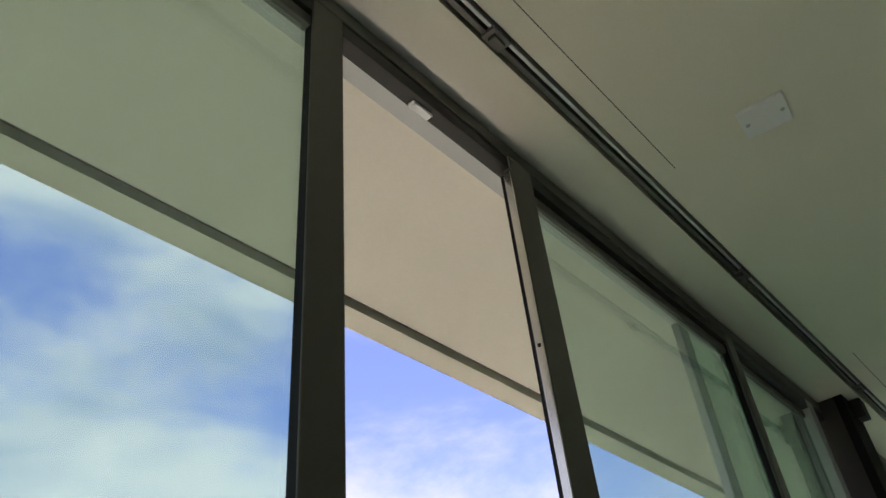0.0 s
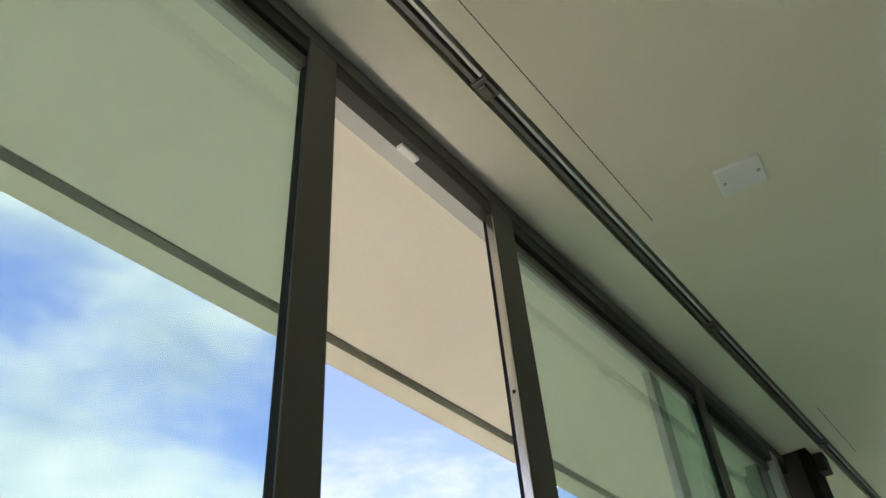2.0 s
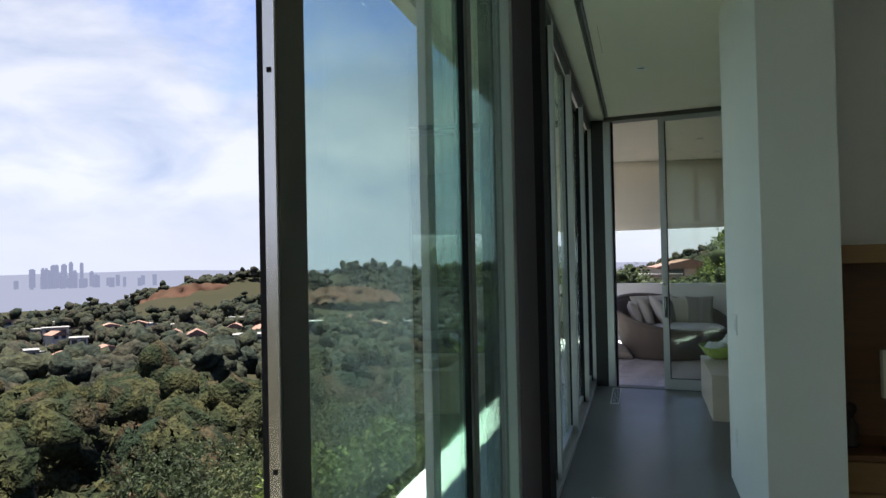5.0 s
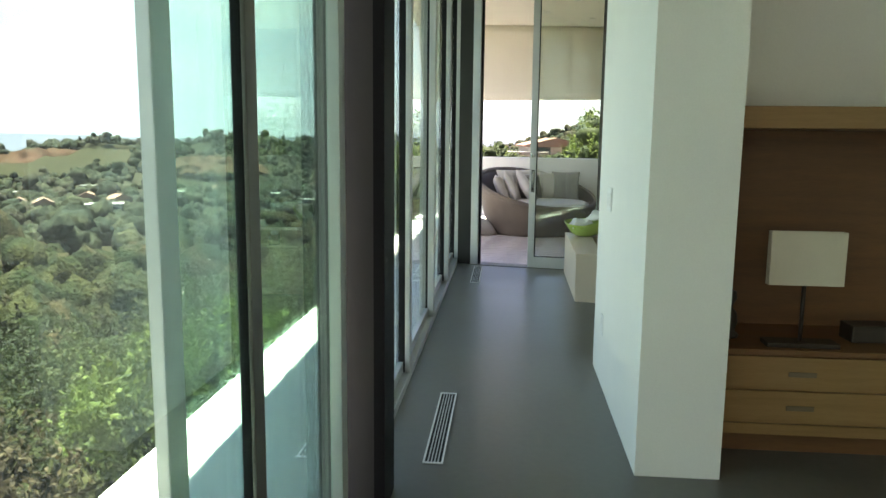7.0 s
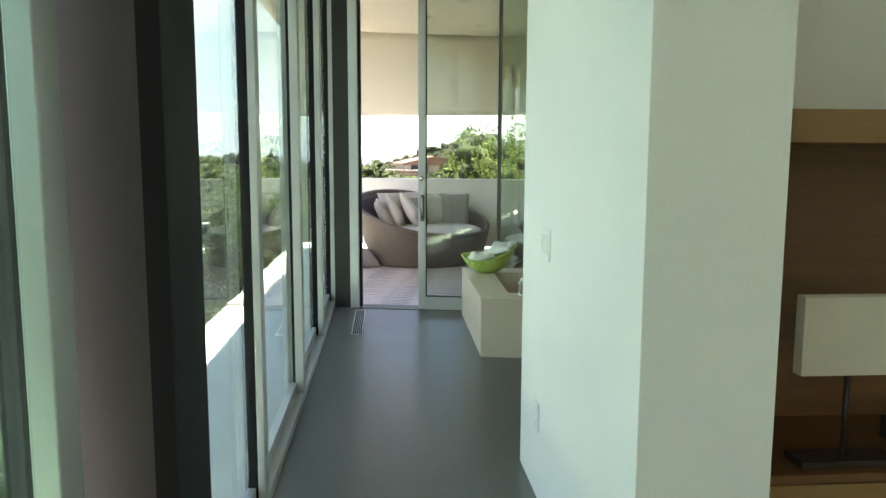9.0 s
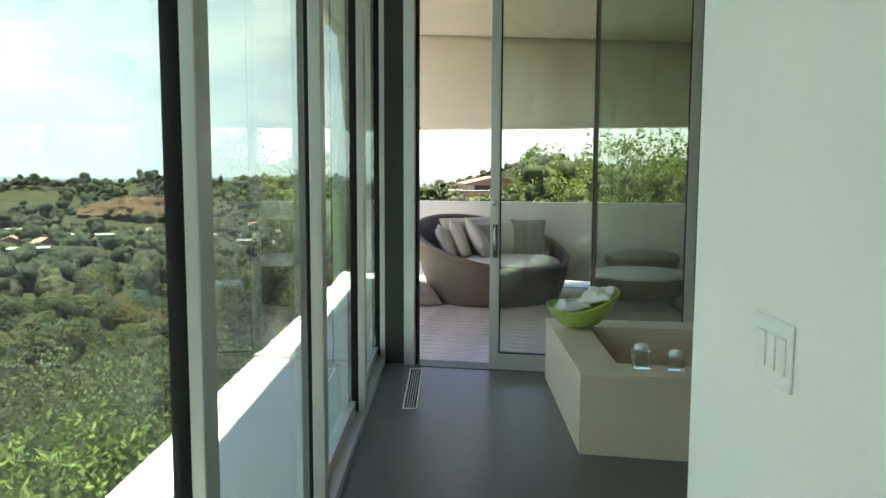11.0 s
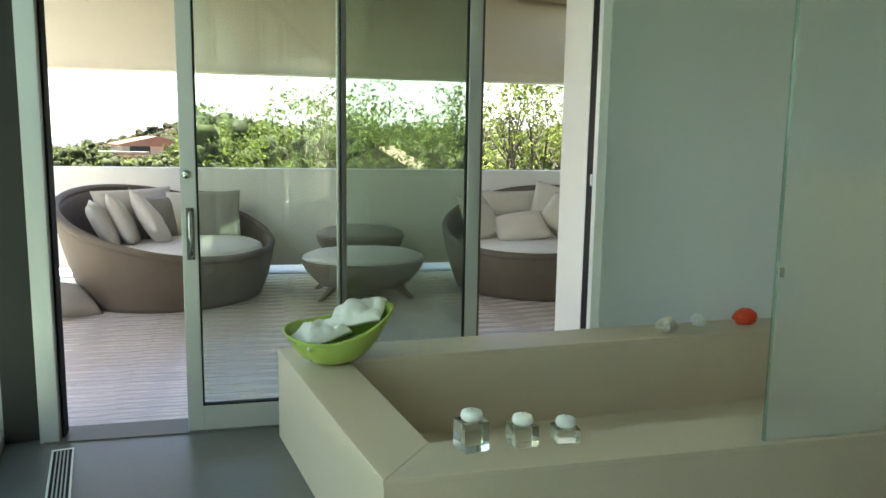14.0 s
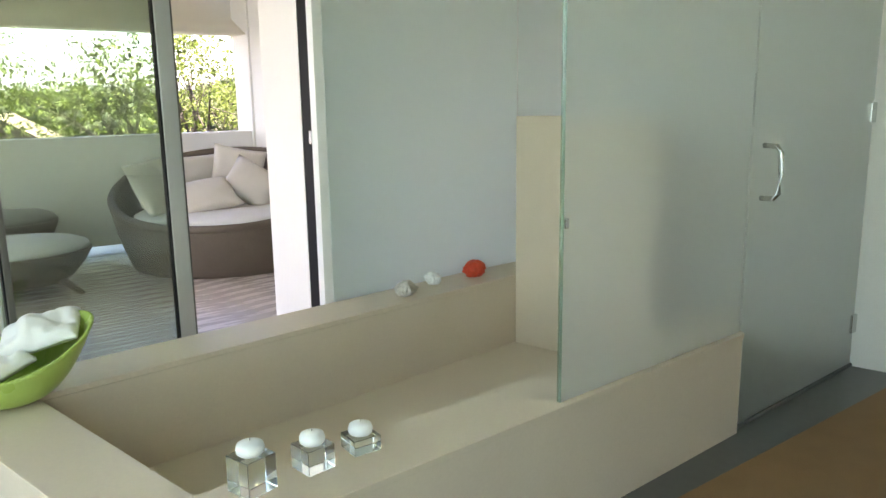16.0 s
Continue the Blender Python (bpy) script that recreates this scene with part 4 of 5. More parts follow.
part("shade", shade_bm(), SHADE, lamp, "cream linen box shade")
part("spider", box((-0.152, -0.003, 0.268), (0.152, 0.003, 0.272)), BRONZE, lamp)
fig = part("ornament", lathe([(0, 0), (0.045, 0), (0.05, 0.012), (0.03, 0.03), (0.042, 0.07), (0.036, 0.11), (0.016, 0.135), (0.02, 0.15), (0.034, 0.175), (0.03, 0.205), (0, 0.22)], 28), BRONZE, None, smooth=True)
fig.matrix_world = pose(0.42, 4.52, 0.4785)
tagged(fig, "dark rounded bronze ornament on the cabinet top", "ornament")
bx = part("storage_box", box((-0.10, -0.06, 0), (0.10, 0.06, 0.075), 0.006), BRONZE, None)
bx.matrix_world = pose(1.03, 4.53, 0.4785, 0, 0, 4)
tagged(bx, "low dark box on the cabinet top", "box")

# ---- terrace furniture ----
def daybed(at, rz, label, r0=0.70, back=0.88, front=0.39):
    o = thing("daybed", label, "daybed", at, rz, "round wicker daybeds")
    steps, rows = 72, 10

    def rim_h(a):
        return front + (back - front) * ((1 + math.cos(a)) / 2) ** 1.25

    def ring(a, u, inset):
        h = rim_h(a) * u
        r = r0 + 0.27 * h + 0.02 * math.sin(math.pi * min(1, u)) - inset
        return (1.06 * r * math.sin(a), 0.96 * r * math.cos(a), h)

    bm = bmesh.new()
    layers = []
    for inset, lo in ((0.0, 0.0), (0.05, 0.30)):
        rows_v = []
        for i in range(rows + 1):
            u = lo + (1 - lo) * i / rows
            rows_v.append([bm.verts.new(ring(2 * math.pi * k / steps, u, inset)) for k in range(steps)])
        for a, b in zip(rows_v, rows_v[1:]):
            for k in range(steps):
                bm.faces.new((a[k], a[(k + 1) % steps], b[(k + 1) % steps], b[k]))
        layers.append(rows_v)
    for k in range(steps):
        bm.faces.new((layers[0][-1][k], layers[0][-1][(k + 1) % steps], layers[1][-1][(k + 1) % steps], layers[1][-1][k]))
    bm.faces.new(layers[0][0])
    bm.faces.new(layers[1][0])
    bmesh.ops.recalc_face_normals(bm, faces=bm.faces[:])
    part("shell", bm, WICKER, o, "dark brown woven wicker shell", True)
    bm = bmesh.new()
    pts = [Vector(ring(2 * math.pi * k / steps, 1.0, 0.025)) for k in range(steps)]
    rr = []
    for k in range(steps):
        d = (pts[(k + 1) % steps] - pts[k - 1]).normalized()
        q = d.to_track_quat("Z", "Y").to_matrix()
        rr.append([bm.verts.new(pts[k] + q @ Vector((0.034 * math.cos(2 * math.pi * j / 10), 0.034 * math.sin(2 * math.pi * j / 10), 0))) for j in range(10)])
    for k in range(steps):
        a, b = rr[k], rr[(k + 1) % steps]
        for j in range(10):
            bm.faces.new((a[j], a[(j + 1) % 10], b[(j + 1) % 10], b[j]))
    bmesh.ops.recalc_face_normals(bm, faces=bm.faces[:])
    part("rim", bm, WICKER, o, "rolled wicker rim", True)
    R = r0 - 0.012
    part("seat_cushion", lathe([(0, 0.30), (R * 0.98, 0.30), (R * 1.03, 0.34), (R * 1.045, 0.39), (R * 1.03, 0.43), (R * 0.96, 0.452), (R * 0.8, 0.462), (R * 0.4, 0.468), (0, 0.468)], 64), CUSHION, o, "pale grey round seat cushion", True)
    return o


S1, S1R = (-0.10, 12.22, -0.02), 22
daybed(S1, 40, "round brown wicker daybed with a sweeping back and pale cushions")
S2, S2R = (3.02, 11.47, -0.02), -22
daybed(S2, -44, "round brown wicker daybed with pale cushions beside the terrace wall")


def on_bed(bed, rz, x, y, z, tilt, yaw, w, h, t, material, label, seed, roll=0, group="pillows on the daybeds"):
    m = pose(*bed, 0, 0, rz) @ pose(x, y, z, tilt, roll, yaw)
    return pillow(label, m, w, h, t, material, seed, group)


light, grey = "plump cream linen pillow leaning on the daybed back", "grey linen pillow leaning on the daybed back"
on_bed(S1, S1R, -0.52, 0.20, 0.62, -28, 68, 0.46, 0.44, 0.16, FABRIC, light, 1)
on_bed(S1, S1R, -0.34, 0.22, 0.62, -26, 58, 0.50, 0.48, 0.16, FABRIC, light, 2, 18)
on_bed(S1, S1R, -0.14, 0.12, 0.62, -36, 48, 0.54, 0.48, 0.17, FABRIC, light, 3, 30)
on_bed(S1, S1R, -0.10, 0.52, 0.72, -14, 16, 0.86, 0.34, 0.17, FABRIC, "long cream bolster along the daybed back", 4)
on_bed(S1, S1R, 0.02, 0.36, 0.62, -16, 12, 0.46, 0.42, 0.15, FABRIC_GREY, grey, 5)
on_bed(S1, S1R, 0.34, 0.34, 0.64, -12, -14, 0.44, 0.44, 0.14, FABRIC, light, 6)
on_bed(S1, S1R, 0.52, 0.22, 0.64, -10, -30, 0.42, 0.46, 0.13, FABRIC_GREY, grey, 7)
on_bed(S2, S2R, -0.52, 0.00, 0.60, -36, 40, 0.42, 0.40, 0.17, FABRIC, light, 11, 4)
on_bed(S2, S2R, -0.52, 0.30, 0.68, -24, 30, 0.40, 0.38, 0.15, FABRIC, light, 16, -8)
on_bed(S2, S2R, -0.16, -0.04, 0.565, -60, 6, 0.52, 0.40, 0.18, FABRIC, light, 12, -8)
on_bed(S2, S2R, -0.20, 0.42, 0.70, -16, 18, 0.72, 0.36, 0.17, FABRIC, "long cream bolster along the daybed back", 13)
on_bed(S2, S2R, 0.22, 0.38, 0.72, -18, -12, 0.46, 0.44, 0.16, FABRIC, light, 14, 12)
on_bed(S2, S2R, 0.26, 0.06, 0.63, -38, -26, 0.46, 0.40, 0.17, FABRIC, light, 15, 30)
pf = pillow("taupe linen pillow lying on the deck", pose(-0.95, 11.72, 0.10, -66, 10, 30), 0.44, 0.42, 0.17, TAUPE, 21, "")


def ottoman(at, rz, r, h, label, cushion, cushion_label):
    o = thing("ottoman", label, "ottoman", at, rz, "oval wicker ottomans")
    part("bowl", lathe([(0, h - 0.23), (r * 0.60, h - 0.23), (r * 0.74, h - 0.19), (r * 0.90, h - 0.10), (r * 1.0, h - 0.01), (r * 0.99, h + 0.01), (r * 0.9, h + 0.0), (0, h - 0.03)], 56, 0.78), WICKER, o, "dark wicker bowl", True)
    part("cushion", lathe([(0, h - 0.02), (r * 0.90, h - 0.012), (r * 0.975, h + 0.015), (r * 0.96, h + 0.04), (r * 0.8, h + 0.075), (r * 0.4, h + 0.095), (0, h + 0.10)], 56, 0.78), cushion, o, cushion_label, True)
    for sx, sy in ((-1, -1), (1, -1), (1, 1), (-1, 1)):
        bm = bmesh.new()
        add_tube(bm, [(sx * r * 0.50, sy * r * 0.36, h - 0.20), (sx * r * 0.62, sy * r * 0.43, (h - 0.20) * 0.5), (sx * r * 0.74, sy * r * 0.50, 0.0)], [0.030, 0.024, 0.016], 10)
        part("leg", bm, WICKER, o, smooth=True)


ottoman((1.40, 11.70, -0.02), -12, 0.54, 0.31, "oval wicker ottoman with a pale cushion on splayed legs", CUSHION, "pale blue-grey cushion")
ottoman((1.57, 12.30, -0.02), -12, 0.42, 0.44, "dark oval wicker ottoman standing by the parapet", FABRIC_GREY, "dark grey cushion")


# ---- outdoors ----
def ridge(a):
    """Height of the far ridge by bearing (degrees, left of +y is negative)."""
    base = np.interp(a, [-75, -55, -47, -42, -36, -28, -15, 0, 20], [-20, -55, -60, -48, -22, -10, -7, -9, 2])
    return base + 2.5 * math.sin(a * 0.55) + 1.5 * math.sin(a * 1.7 + 1)


def ground_h(x, y):
    r = math.hypot(x + 0.6, y - 4.0)
    a = math.degrees(math.atan2(x + 0.6, y - 4.0))
    left = np.interp(r, [0, 3, 10, 30, 70, 106, 200, 350, 500, 620, 780, 860, 1100, 1700, 6000], [-1.6, -2.0, -4.6, -14, -25, -26, -28, -33, -40, -42, ridge(a), ridge(a) - 4, -70, -170, -240])
    right = np.interp(r, [0, 8, 12, 30, 80, 160, 400, 900, 6000], [-1.6, -1.8, -2.4, -3.6, -6.5, -3.5, 4, -20, -240])
    k = min(1, max(0, (a + 14) / 22))
    if a > 95 or a < -130:
        k = 1
    k = k * k * (3 - 2 * k)
    n = noise.noise(Vector((x * 0.012, y * 0.012, 0))) * min(9, r * 0.03) + noise.noise(Vector((x * 0.05, y * 0.05, 3))) * min(2.5, r * 0.02)
    return left * (1 - k) + right * k + n


def ground_mesh():
    rs = [0.0] + [4 * 1.105 ** i for i in range(74)]
    az = [math.radians(-180 + 360 * i / 180) for i in range(180)]
    verts, faces = [], []
    for r in rs:
        for a in az:
            x, y = -0.6 + r * math.sin(a), 4.0 + r * math.cos(a)
            verts.append((x, y, ground_h(x, y)))
    k = len(az)
    for i in range(len(rs) - 1):
        for j in range(k):
            q = (j + 1) % k
            faces.append((i * k + j, i * k + q, (i + 1) * k + q, (i + 1) * k + j))
    me = bpy.data.meshes.new("ground")
    me.from_pydata(verts, [], faces)
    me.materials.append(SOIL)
    me.shade_smooth()
    return me


tagged(new("ground", ground_mesh()), "dry brushy hillside falling into a valley", "ground", "", "structure")


def soup(name, template, faces, placed, material, label, category):
    """Many turned and scaled copies of a small template, joined as one mesh."""
    tv = np.array(template)
    tf = np.array(faces)
    V, Fc = [], []
    for i, (c, s, rot) in enumerate(placed):
        V.append((tv * s) @ rot.T + c)
        Fc.append(tf + i * len(tv))
    V, Fc = np.concatenate(V), np.concatenate(Fc)
    me = bpy.data.meshes.new(name)
    me.from_pydata(V.tolist(), [], Fc.tolist())
    me.materials.append(material)
    if len(faces) > 10:
        me.shade_smooth()
    return tagged(new(name, me), label, category, "", "stuff")


def rand_rot(rng):
    q = rng.normal(size=4)
    q /= np.linalg.norm(q)
    w, x, y, z = q
    return np.array([[1 - 2 * (y * y + z * z), 2 * (x * y - z * w), 2 * (x * z + y * w)], [2 * (x * y + z * w), 1 - 2 * (x * x + z * z), 2 * (y * z - x * w)], [2 * (x * z - y * w), 2 * (y * z + x * w), 1 - 2 * (x * x + y * y)]])


LEAFV = [(0, -1, 0), (0.42, -0.1, 0.12), (0, 1, 0.05), (-0.42, -0.1, 0.12)]


def sprig():
    """A tuft of seven leaves."""
    rng = np.random.default_rng(5)
    V, Fc = [], []
    for i in range(7):
        R = rand_rot(rng)
        V += [tuple(p) for p in (np.array(LEAFV) * 0.55) @ R.T + rng.normal(size=3) * 0.5]
        Fc.append(tuple(range(4 * i, 4 * i + 4)))
    return V, Fc


SPRV, SPRF = sprig()


def crown_points(rng, c, rx, rz, count, size):
    """Leaves in uneven lobes round a centre."""
    lobes = rng.normal(size=(max(5, count // 90), 3))
    lobes = lobes / np.linalg.norm(lobes, axis=1)[:, None] * rng.uniform(0.25, 0.85, size=(len(lobes), 1))
    out = []
    for _ in range(count):
        b = lobes[rng.integers(len(lobes))]
        d = rng.normal(size=3)
        d /= np.linalg.norm(d)
        p = b + d * rng.uniform(0.22, 0.42)
        out.append((np.array(c) + p * (rx, rx, rz), size * rng.uniform(0.6, 1.3), rand_rot(rng)))
    return out


RNG = np.random.default_rng(11)


def shrub(x, y, top, rx, rz, count, size, material, label):
    soup("shrub", SPRV, SPRF, crown_points(RNG, (x, y, top - rz), rx, rz, count, size), material, label, "shrub")


# shrubs just below the slab edge
for x, y, top, rx, rz, n, s, m, lb in (
        (-3.9, 8.3, -0.25, 1.15, 1.1, 1275, 0.085, LEAF_A, "bright green leafy shrub below the terrace"),
        (-3.6, 10.3, -0.45, 1.1, 1.0, 1105, 0.085, LEAF_A, "bright green leafy shrub below the terrace"),
        (-3.8, 13.0, 0.10, 1.15, 1.5, 1500, 0.075, LEAF_B, "flowering olive green shrub below the terrace"),
        (-3.5, 14.6, 0.85, 0.6, 1.5, 600, 0.075, LEAF_D, "thin upright dark shrub below the terrace"),
        (-4.4, 4.4, -0.65, 1.6, 1.2, 1190, 0.095, LEAF_A, "bright green leafy shrub below the terrace"),
        (-8.0, 17.0, -1.2, 2.4, 2.2, 1800, 0.10, LEAF_B, "olive green shrub on the slope"),
        (-9.5, 11.0, -2.3, 2.6, 2.0, 1600, 0.11, LEAF_C, "rust brown shrub on the slope"),
        (-8.5, 5.5, -2.0, 2.2, 1.6, 1300, 0.11, LEAF_B, "olive shrub on the slope"),
        (-12, 3.0, -3.4, 3.0, 2.2, 1500, 0.13, LEAF_B, "olive green shrub on the slope"),
        (-13, 19.0, -2.6, 3.4, 2.6, 1500, 0.14, LEAF_D, "dark green bush on the slope"),
        (-2.4, 16.6, 1.35, 1.6, 1.6, 1300, 0.085, LEAF_A, "green shrub beyond the parapet")):
    shrub(x, y, top, rx, rz, n, s, m, lb)


def clump(level):
    """A rough many-sided tuft for woods seen from afar."""
    bm = bmesh.new()
    bmesh.ops.create_icosphere(bm, subdivisions=level, radius=1.0)
    for v in bm.verts:
        d = v.co.normalized()
        v.co = d * (1 + 0.50 * noise.noise(d * 2.6) + 0.45 * noise.noise(d * 6.0))
        v.co.z = v.co.z * 0.72
    V = [tuple(v.co) for v in bm.verts]
    Fc = [tuple(v.index for v in f.verts) for f in bm.faces]
    bm.free()
    return V, Fc


CLV, CLF = clump(2)
FCV, FCF = clump(1)
woods, mid_woods, far_woods, tufts = [], [], [], []
ZONES = ((14, 40, 56, 1.6, 3.0, 9), (40, 105, 206, 2.8, 5.6, 10), (105, 180, 475, 3.4, 6.6, 8), (180, 290, 810, 3.4, 6.6, 5), (290, 480, 1900, 4.0, 7.0, 4), (480, 900, 6600, 4.6, 7.4, 2))
for zone, (r0, r1, count, s0, s1, lumps) in enumerate(ZONES):
    for _ in range(count):
        r = math.sqrt(RNG.uniform(r0 * r0, r1 * r1))
        a = math.radians(RNG.uniform(-66, 9))
        x, y = -0.6 + r * math.sin(a), 4.0 + r * math.cos(a)
        if math.degrees(a) > -8 and r < 60:
            continue
        deg = math.degrees(a)
        if -37.5 < deg < -27.5 and 700 < r < 775 or -27.5 < deg < -16.5 and 590 < r < 665:
            continue
        if zone > 2 and noise.noise(Vector((x * 0.010, y * 0.010, 7))) < -0.55:
            continue
        if deg > -8 and r < 140:
            continue
        g = ground_h(x, y)
        size = s0 + (s1 * 1.25 - s0) * RNG.random() ** 1.8
        tall = RNG.uniform(1.5, 2.3) if RNG.random() < 0.2 and deg < -8 else 0.85
        size *= 0.55 if deg > -8 else 1.0
        for _ in range(lumps):
            d = RNG.normal(size=3)
            o = d / np.linalg.norm(d) * size * RNG.uniform(0.1, 0.55) * ((0.62, 0.62, tall) if tall > 1 else (1, 1, tall))
            c, s = np.array((x, y, g + size * (0.38 if zone < 2 else 0.28) * (1.9 if tall > 1 else 1))) + o, size * RNG.uniform(0.36, 0.62)
            (woods if zone < 3 else mid_woods if zone == 3 else far_woods).append((c, s, rand_rot(RNG)))
            for _ in range(40 if zone == 0 else 26 if r < 85 else 14 if zone == 1 else 5 if r < 140 else 0):
                d = RNG.normal(size=3)
                tufts.append((c + d / np.linalg.norm(d) * s * RNG.uniform(0.85, 1.15), RNG.uniform(0.2, 0.5) * (1 + r / 120), rand_rot(RNG)))
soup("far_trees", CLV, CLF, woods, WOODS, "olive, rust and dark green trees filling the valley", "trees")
soup("far_trees", CLV, CLF, mid_woods, HAZED_WOODS, "olive woods between the valley houses", "trees")
soup("far_trees", FCV, FCF, far_woods, HAZED_WOODS, "olive woods across the valley, toned grey for haze", "trees")
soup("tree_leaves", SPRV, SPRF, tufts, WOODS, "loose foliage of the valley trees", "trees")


def tree(x, y, base, height, spread, count, size, material, label, seed, girth=0.032, fork=0.55, bole=0.36):
    """Forked trunk with limbs and a ragged crown of leaf tufts."""
    rng = np.random.default_rng(seed)
    o = thing("tree", label, "tree", (x, y, base), 0, "trees beyond the parapet")
    bm = bmesh.new()
    tips = []

    def limb(p, d, length, rad, depth):
        pts, rads = [p], [rad]
        for i in range(4):
            d = (d + Vector(rng.normal(size=3) * 0.16) + Vector((0, 0, 0.05))).normalized()
            p = p + d * length / 4
            pts.append(p)
            rads.append(rad * (1 - 0.13 * (i + 1)))
        add_tube(bm, pts, rads, 7)
        if depth == 0:
            tips.extend(pts[3:])
            return
        for _ in range(3 if depth > 1 else 2):
            s = Vector(rng.normal(size=3) * fork)
            limb(pts[-1 - int(rng.integers(2))], (d + s + Vector((0, 0, 0.1))).normalized(), length * 0.72, rads[-1] * 0.74, depth - 1)

    limb(Vector((0, 0, 0)), Vector((0.1, 0, 1)), height * bole, height * girth, 4)
    part("trunk", bm, BARK, o)
    placed = []
    for _ in range(count):
        t = tips[int(rng.integers(len(tips)))]
        placed.append((np.array(t) + rng.normal(size=3) * spread, size * rng.uniform(0.5, 1.25), rand_rot(rng)))
    tv, tf = np.array(SPRV), np.array(SPRF)
    V = np.concatenate([(tv * s) @ R.T + c for c, s, R in placed])
    Fc = np.concatenate([tf + i * len(tv) for i in range(len(placed))])
    me = bpy.data.meshes.new("crown")
    me.from_pydata(V.tolist(), [], Fc.tolist())
    me.materials.append(material)
    new("crown", me).parent = o


TREES = ((1.9, 20.5, -3.0, 5.0, 0.16, 520, 0.075, LEAF_A), (3.4, 19.0, -3.0, 5.6, 0.16, 600, 0.075, LEAF_A), (4.9, 17.4, -3.0, 5.8, 0.16, 560, 0.07, LEAF_A),
         (6.4, 16.0, -2.6, 5.8, 0.14, 400, 0.065, LEAF_A), (7.8, 14.6, -2.6, 6.0, 0.13, 260, 0.06, LEAF_A), (9.2, 13.2, -2.4, 6.0, 0.13, 230, 0.06, LEAF_A),
         (4.6, 23.5, -3.5, 6.4, 0.25, 240, 0.09, LEAF_A), (7.4, 22.0, -3.5, 6.4, 0.25, 240, 0.09, LEAF_A), (10.5, 20.0, -3.5, 6.2, 0.3, 520, 0.10, LEAF_A), (13.5, 16.5, -3.0, 6.2, 0.3, 520, 0.10, LEAF_A))
for i, t in enumerate(TREES):
    tree(*t, "spreading green tree with thin dark branches", 40 + i)
for hx, hy, seed in ((4.5, 15.2, 71), (6.0, 14.2, 74), (3.0, 16.4, 77)):
    tree(hx, hy, -2.2, 4.7, 0.15, 170, 0.06, LEAF_A, "half-bare tree with dark forked branches", seed, 0.040, 0.80, 0.40)
hedge = {"a": [], "b": [], "d": []}
for _ in range(1700):
    r, a = RNG.uniform(34, 80), RNG.uniform(6.0, 48)
    x, y = -0.6 + r * math.sin(math.radians(a)), 5 + r * math.cos(math.radians(a))
    top = 1.4 + r * math.tan(math.radians(np.interp(a, [3.5, 6, 7.5, 12, 20, 26, 66], [0.2, 2.4, 2.2, 1.5, 1.4, 1.6, 1.7]) + 0.8 * noise.noise(Vector((a * 0.25, r * 0.1, 0)))))
    g = ground_h(x, y)
    s = RNG.uniform(0.45, 0.95) * (0.6 + r / 60)
    z = RNG.uniform(max(g, -2.5), max(g + 0.3, top - s))
    hedge["a" if RNG.random() < 0.45 else "b" if RNG.random() < 0.6 else "d"].append((np.array((x, y, z)), s, rand_rot(RNG)))
for _ in range(1000):
    r, a = RNG.uniform(70, 112), RNG.uniform(-4, 7)
    x, y = -0.6 + r * math.sin(math.radians(a)), 5 + r * math.cos(math.radians(a))
    top = 1.4 + r * math.tan(math.radians(np.interp(a, [-4, -1.5, -0.8, 0.2, 2, 4.4, 5.5, 7], [-0.7, -0.5, 0.1, -1.0, -1.5, -1.0, 0.8, 1.8]) + 0.35 * noise.noise(Vector((a * 1.4, r * 0.1, 3)))))
    s = RNG.uniform(0.4, 0.85)
    hedge["b" if RNG.random() < 0.4 else "d"].append((np.array((x, y, RNG.uniform(top - 4.5, top - s))), s, rand_rot(RNG)))
for k, m, lb in (("a", LEAF_A, "dark inner cores of light green trees behind the terrace"), ("b", LEAF_B, "dark inner cores of olive green trees behind the terrace"), ("d", LEAF_D, "dark green trees behind the terrace")):
    # every core takes the dark leaf colour, for the shade inside the crowns
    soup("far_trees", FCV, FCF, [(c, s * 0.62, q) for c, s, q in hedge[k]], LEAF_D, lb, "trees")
    hl = []
    for cc, s, _ in hedge[k]:
        for _ in range(13):
            d = RNG.normal(size=3)
            hl.append((cc + d / np.linalg.norm(d) * s * RNG.uniform(0.5, 1.25), s * RNG.uniform(0.14, 0.28), rand_rot(RNG)))
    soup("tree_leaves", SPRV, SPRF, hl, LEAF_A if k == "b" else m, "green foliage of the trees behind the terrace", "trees")


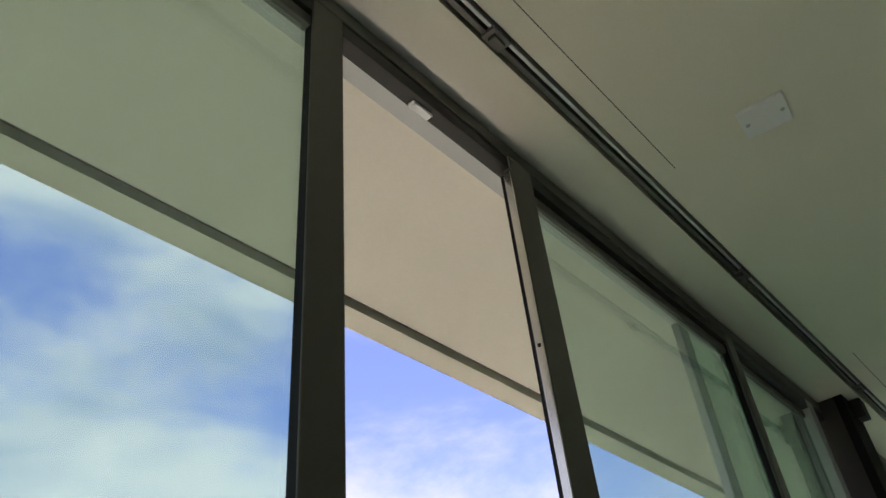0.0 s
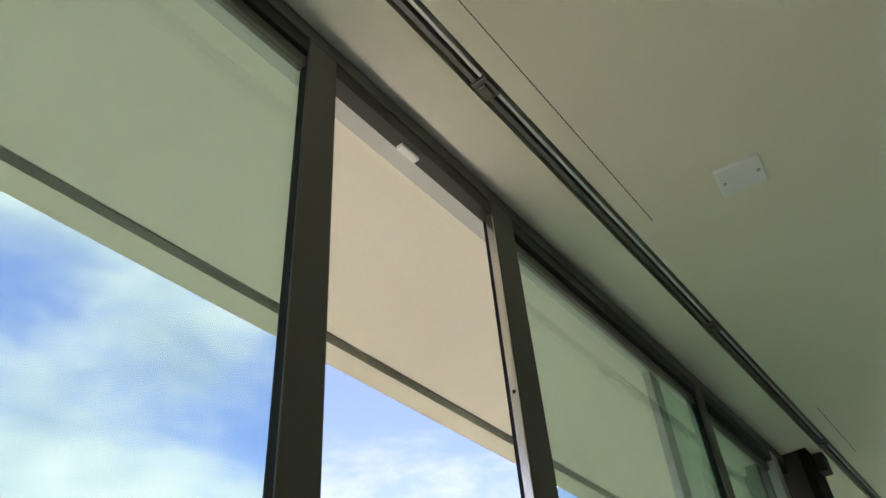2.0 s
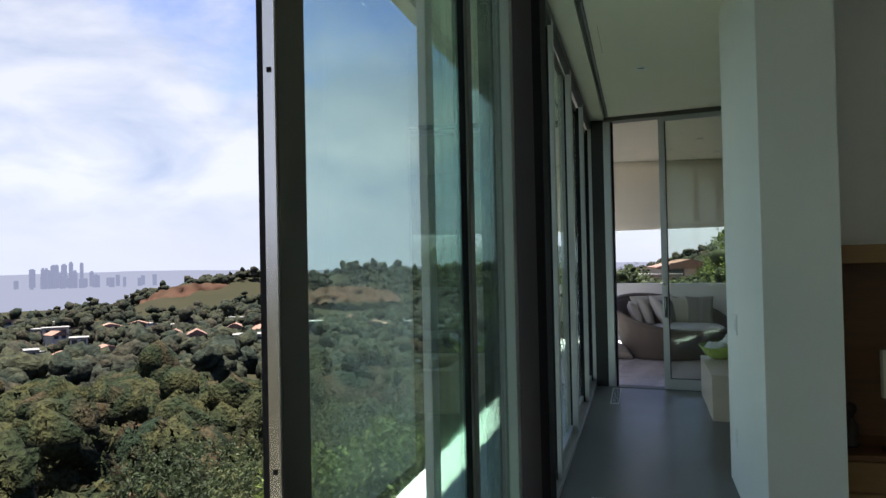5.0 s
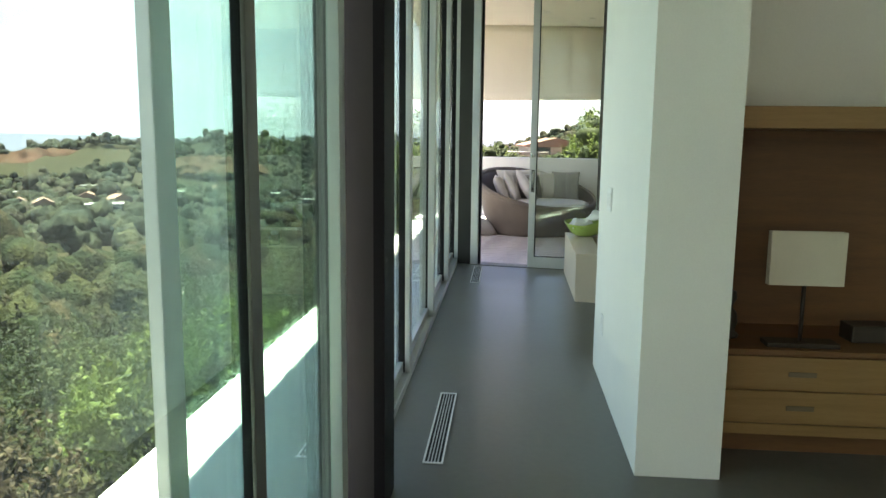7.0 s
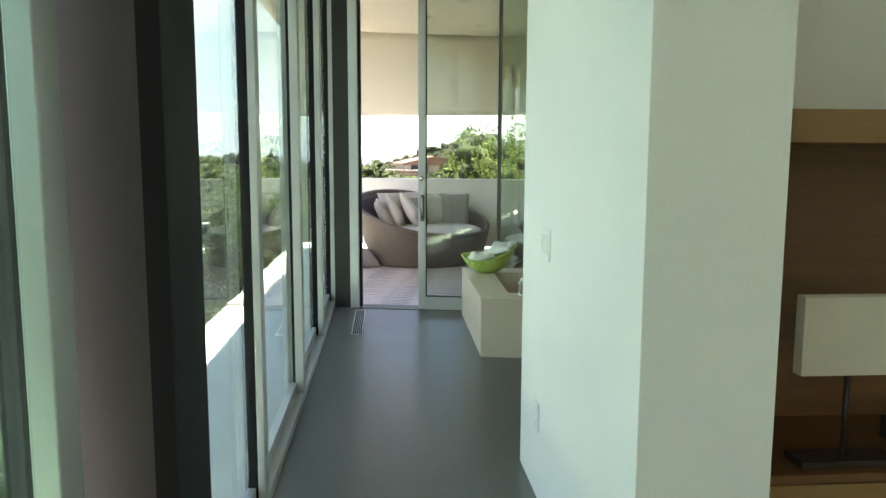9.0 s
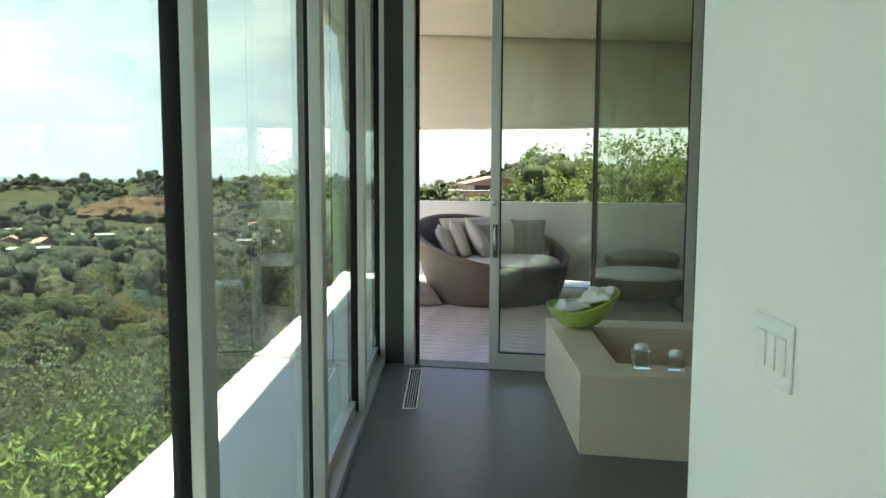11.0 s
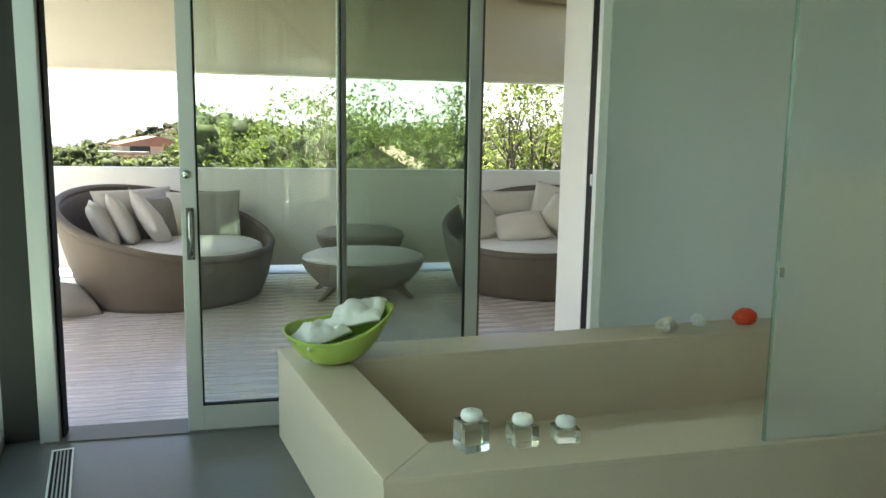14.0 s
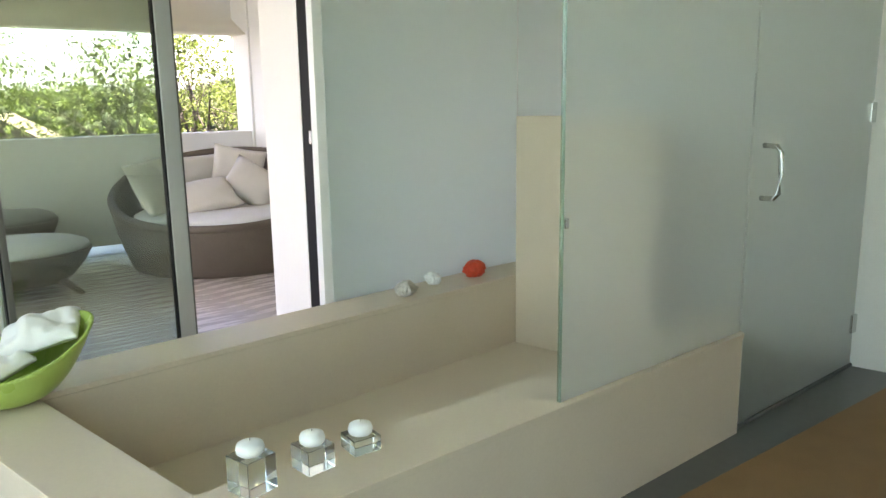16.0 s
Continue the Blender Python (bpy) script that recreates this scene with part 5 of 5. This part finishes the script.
def house(x, y, z, w, d, h, rz, roof, label, gable=0.0):
    o = thing("house", label, "house", (x, y, z), rz, "houses in the valley")
    part("wall", box((-w / 2, -d / 2, -3), (w / 2, d / 2, h)), STUCCO, o)
    if gable:
        bm = bmesh.new()
        e = 0.6
        pr = [(-w / 2 - e, h - 0.1), (0, h + gable), (w / 2 + e, h - 0.1), (w / 2 + e, h - 0.4), (-w / 2 - e, h - 0.4)]
        f = [bm.verts.new((a, -d / 2 - e, b)) for a, b in pr]
        g = [bm.verts.new((a, d / 2 + e, b)) for a, b in pr]
        bm.faces.new(f)
        bm.faces.new(g[::-1])
        for i in range(5):
            bm.faces.new((f[i], f[(i + 1) % 5], g[(i + 1) % 5], g[i]))
        bmesh.ops.recalc_face_normals(bm, faces=bm.faces[:])
        part("roof", bm, roof, o)
    else:
        part("roof", box((-w / 2 - 0.5, -d / 2 - 0.5, h), (w / 2 + 0.5, d / 2 + 0.5, h + 0.45)), roof, o)
    n = max(2, int(w / 4))
    for i in range(n):
        cx = -w / 2 + (i + 0.5) * w / n
        part("window", box((cx - 0.3 * w / n, -d / 2 - 0.05, h * 0.35), (cx + 0.3 * w / n, -d / 2 + 0.05, h * 0.85)), WINDOW_DARK, o)


for i in range(130):
    a = math.radians(RNG.uniform(-66, -6))
    r = RNG.uniform(265, 580)
    x, y = -0.6 + r * math.sin(a), 4.0 + r * math.cos(a)
    pale = RNG.random() < 0.7
    w = RNG.uniform(5, 12)
    house(x, y, ground_h(x, y) + 3.4, w, RNG.uniform(5, 8), RNG.uniform(2.6, 4.0), math.degrees(-a) + RNG.uniform(-35, 35), ROOF_PALE if pale else ROOF, "small pale house among the valley trees" if pale else "small house with a clay roof among the trees", 0.0 if pale else 1.6)
house(6.6, 130.0, -2.4, 9.5, 9, 2.6, 8, ROOF, "hillside villa with terracotta roof", 1.1)
house(2.2, 126.0, -3.8, 7, 8, 2.4, -6, ROOF_PALE, "low hillside house with a pale flat roof")
house(5.2, 122.0, -4.6, 12, 5, 2.2, 4, ROOF_PINK, "long pink terrace building below the villa")
house(8.3, 29.9, -3.5, 4.6, 5.0, 3.0, -26, ROOF_TAN, "neighbouring house with a bleached clay gable roof", 1.6)


def cliff(a0, a1, r, z0, z1, label):
    bm = bmesh.new()
    k, q = 40, 8
    g = []
    for i in range(k + 1):
        a = math.radians(a0 + (a1 - a0) * i / k)
        col = []
        for j in range(q + 1):
            v = j / q
            env = math.sin(math.pi * i / k) ** 0.5
            rr = r + v * 26 + 9 * noise.noise(Vector((i * 0.35, v * 3, 2)))
            col.append(bm.verts.new((-0.6 + rr * math.sin(a), 4 + rr * math.cos(a), z0 + (z1 - z0) * v * env + 3 * noise.noise(Vector((i * 0.5, v * 4, 5))))))
        g.append(col)
    for a, b in zip(g, g[1:]):
        for j in range(q):
            bm.faces.new((a[j], b[j], b[j + 1], a[j + 1]))
    tagged(part("cliff", bm, CLIFF, None, "", True), label, "cliff", "", "structure")


cliff(-37, -28, 745, -36, -13, "bare orange earth slope below the far ridge")
cliff(-26.5, -18, 640, -30, -17, "bare pinkish earth slope in the valley")

# city towers in the far plain, one tall group and a lower one beside it
for i in range(44):
    tall = i < 16
    a = math.radians(-41.6 + RNG.normal() * 0.95 if tall else -40.4 + RNG.normal() * 1.9)
    r = RNG.uniform(4300, 4800)
    w = RNG.uniform(13, 24)
    hh = RNG.uniform(34, 100) if tall else RNG.uniform(12, 40)
    bm = box((-w / 2, -w / 2, 0), (w / 2, w / 2, hh + 30))
    if tall:
        add_box(bm, (-w / 3.2, -w / 3.2, hh + 30), (w / 3.2, w / 3.2, hh + RNG.uniform(34, 42)))
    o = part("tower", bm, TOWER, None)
    o.matrix_world = pose(-0.6 + r * math.sin(a), 4 + r * math.cos(a), -88, 0, 0, RNG.uniform(0, 90))
    tagged(o, "hazy distant city tower on the horizon", "tower", "city towers")
bm = bmesh.new()
for i in range(121):
    a = math.radians(-100 + 150 * i / 120)
    zt = -14 + 16 * noise.noise(Vector((i * 0.09, 0, 4))) + 6 * noise.noise(Vector((i * 0.4, 2, 4)))
    for z in (-300, zt):
        bm.verts.new((4850 * math.sin(a), 4850 * math.cos(a), z))
bm.verts.ensure_lookup_table()
for i in range(120):
    bm.faces.new((bm.verts[2 * i], bm.verts[2 * i + 2], bm.verts[2 * i + 3], bm.verts[2 * i + 1]))
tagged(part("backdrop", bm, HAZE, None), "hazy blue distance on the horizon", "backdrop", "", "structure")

# ---- deck boards, last ----
deck = tagged(new("deck"), "grey-brown timber deck boards", "deck", "", "structure")
deck.matrix_world = pose(0, 8.903, 0, 0, 0, SK)
BW = 0.142
length = 6.4
board = mesh_of("deck_board", box((-length / 2, -BW / 2 + 0.0009, -0.022), (length / 2, BW / 2 - 0.0009, 0.0), 0.0012), DECK)
for i in range(32):
    b = new("board", board)
    b.parent = deck
    b.matrix_local = pose(along(1.0) + 0.01 * (i % 3), 0.195 + BW * i, -0.018, 0, 0, 0)
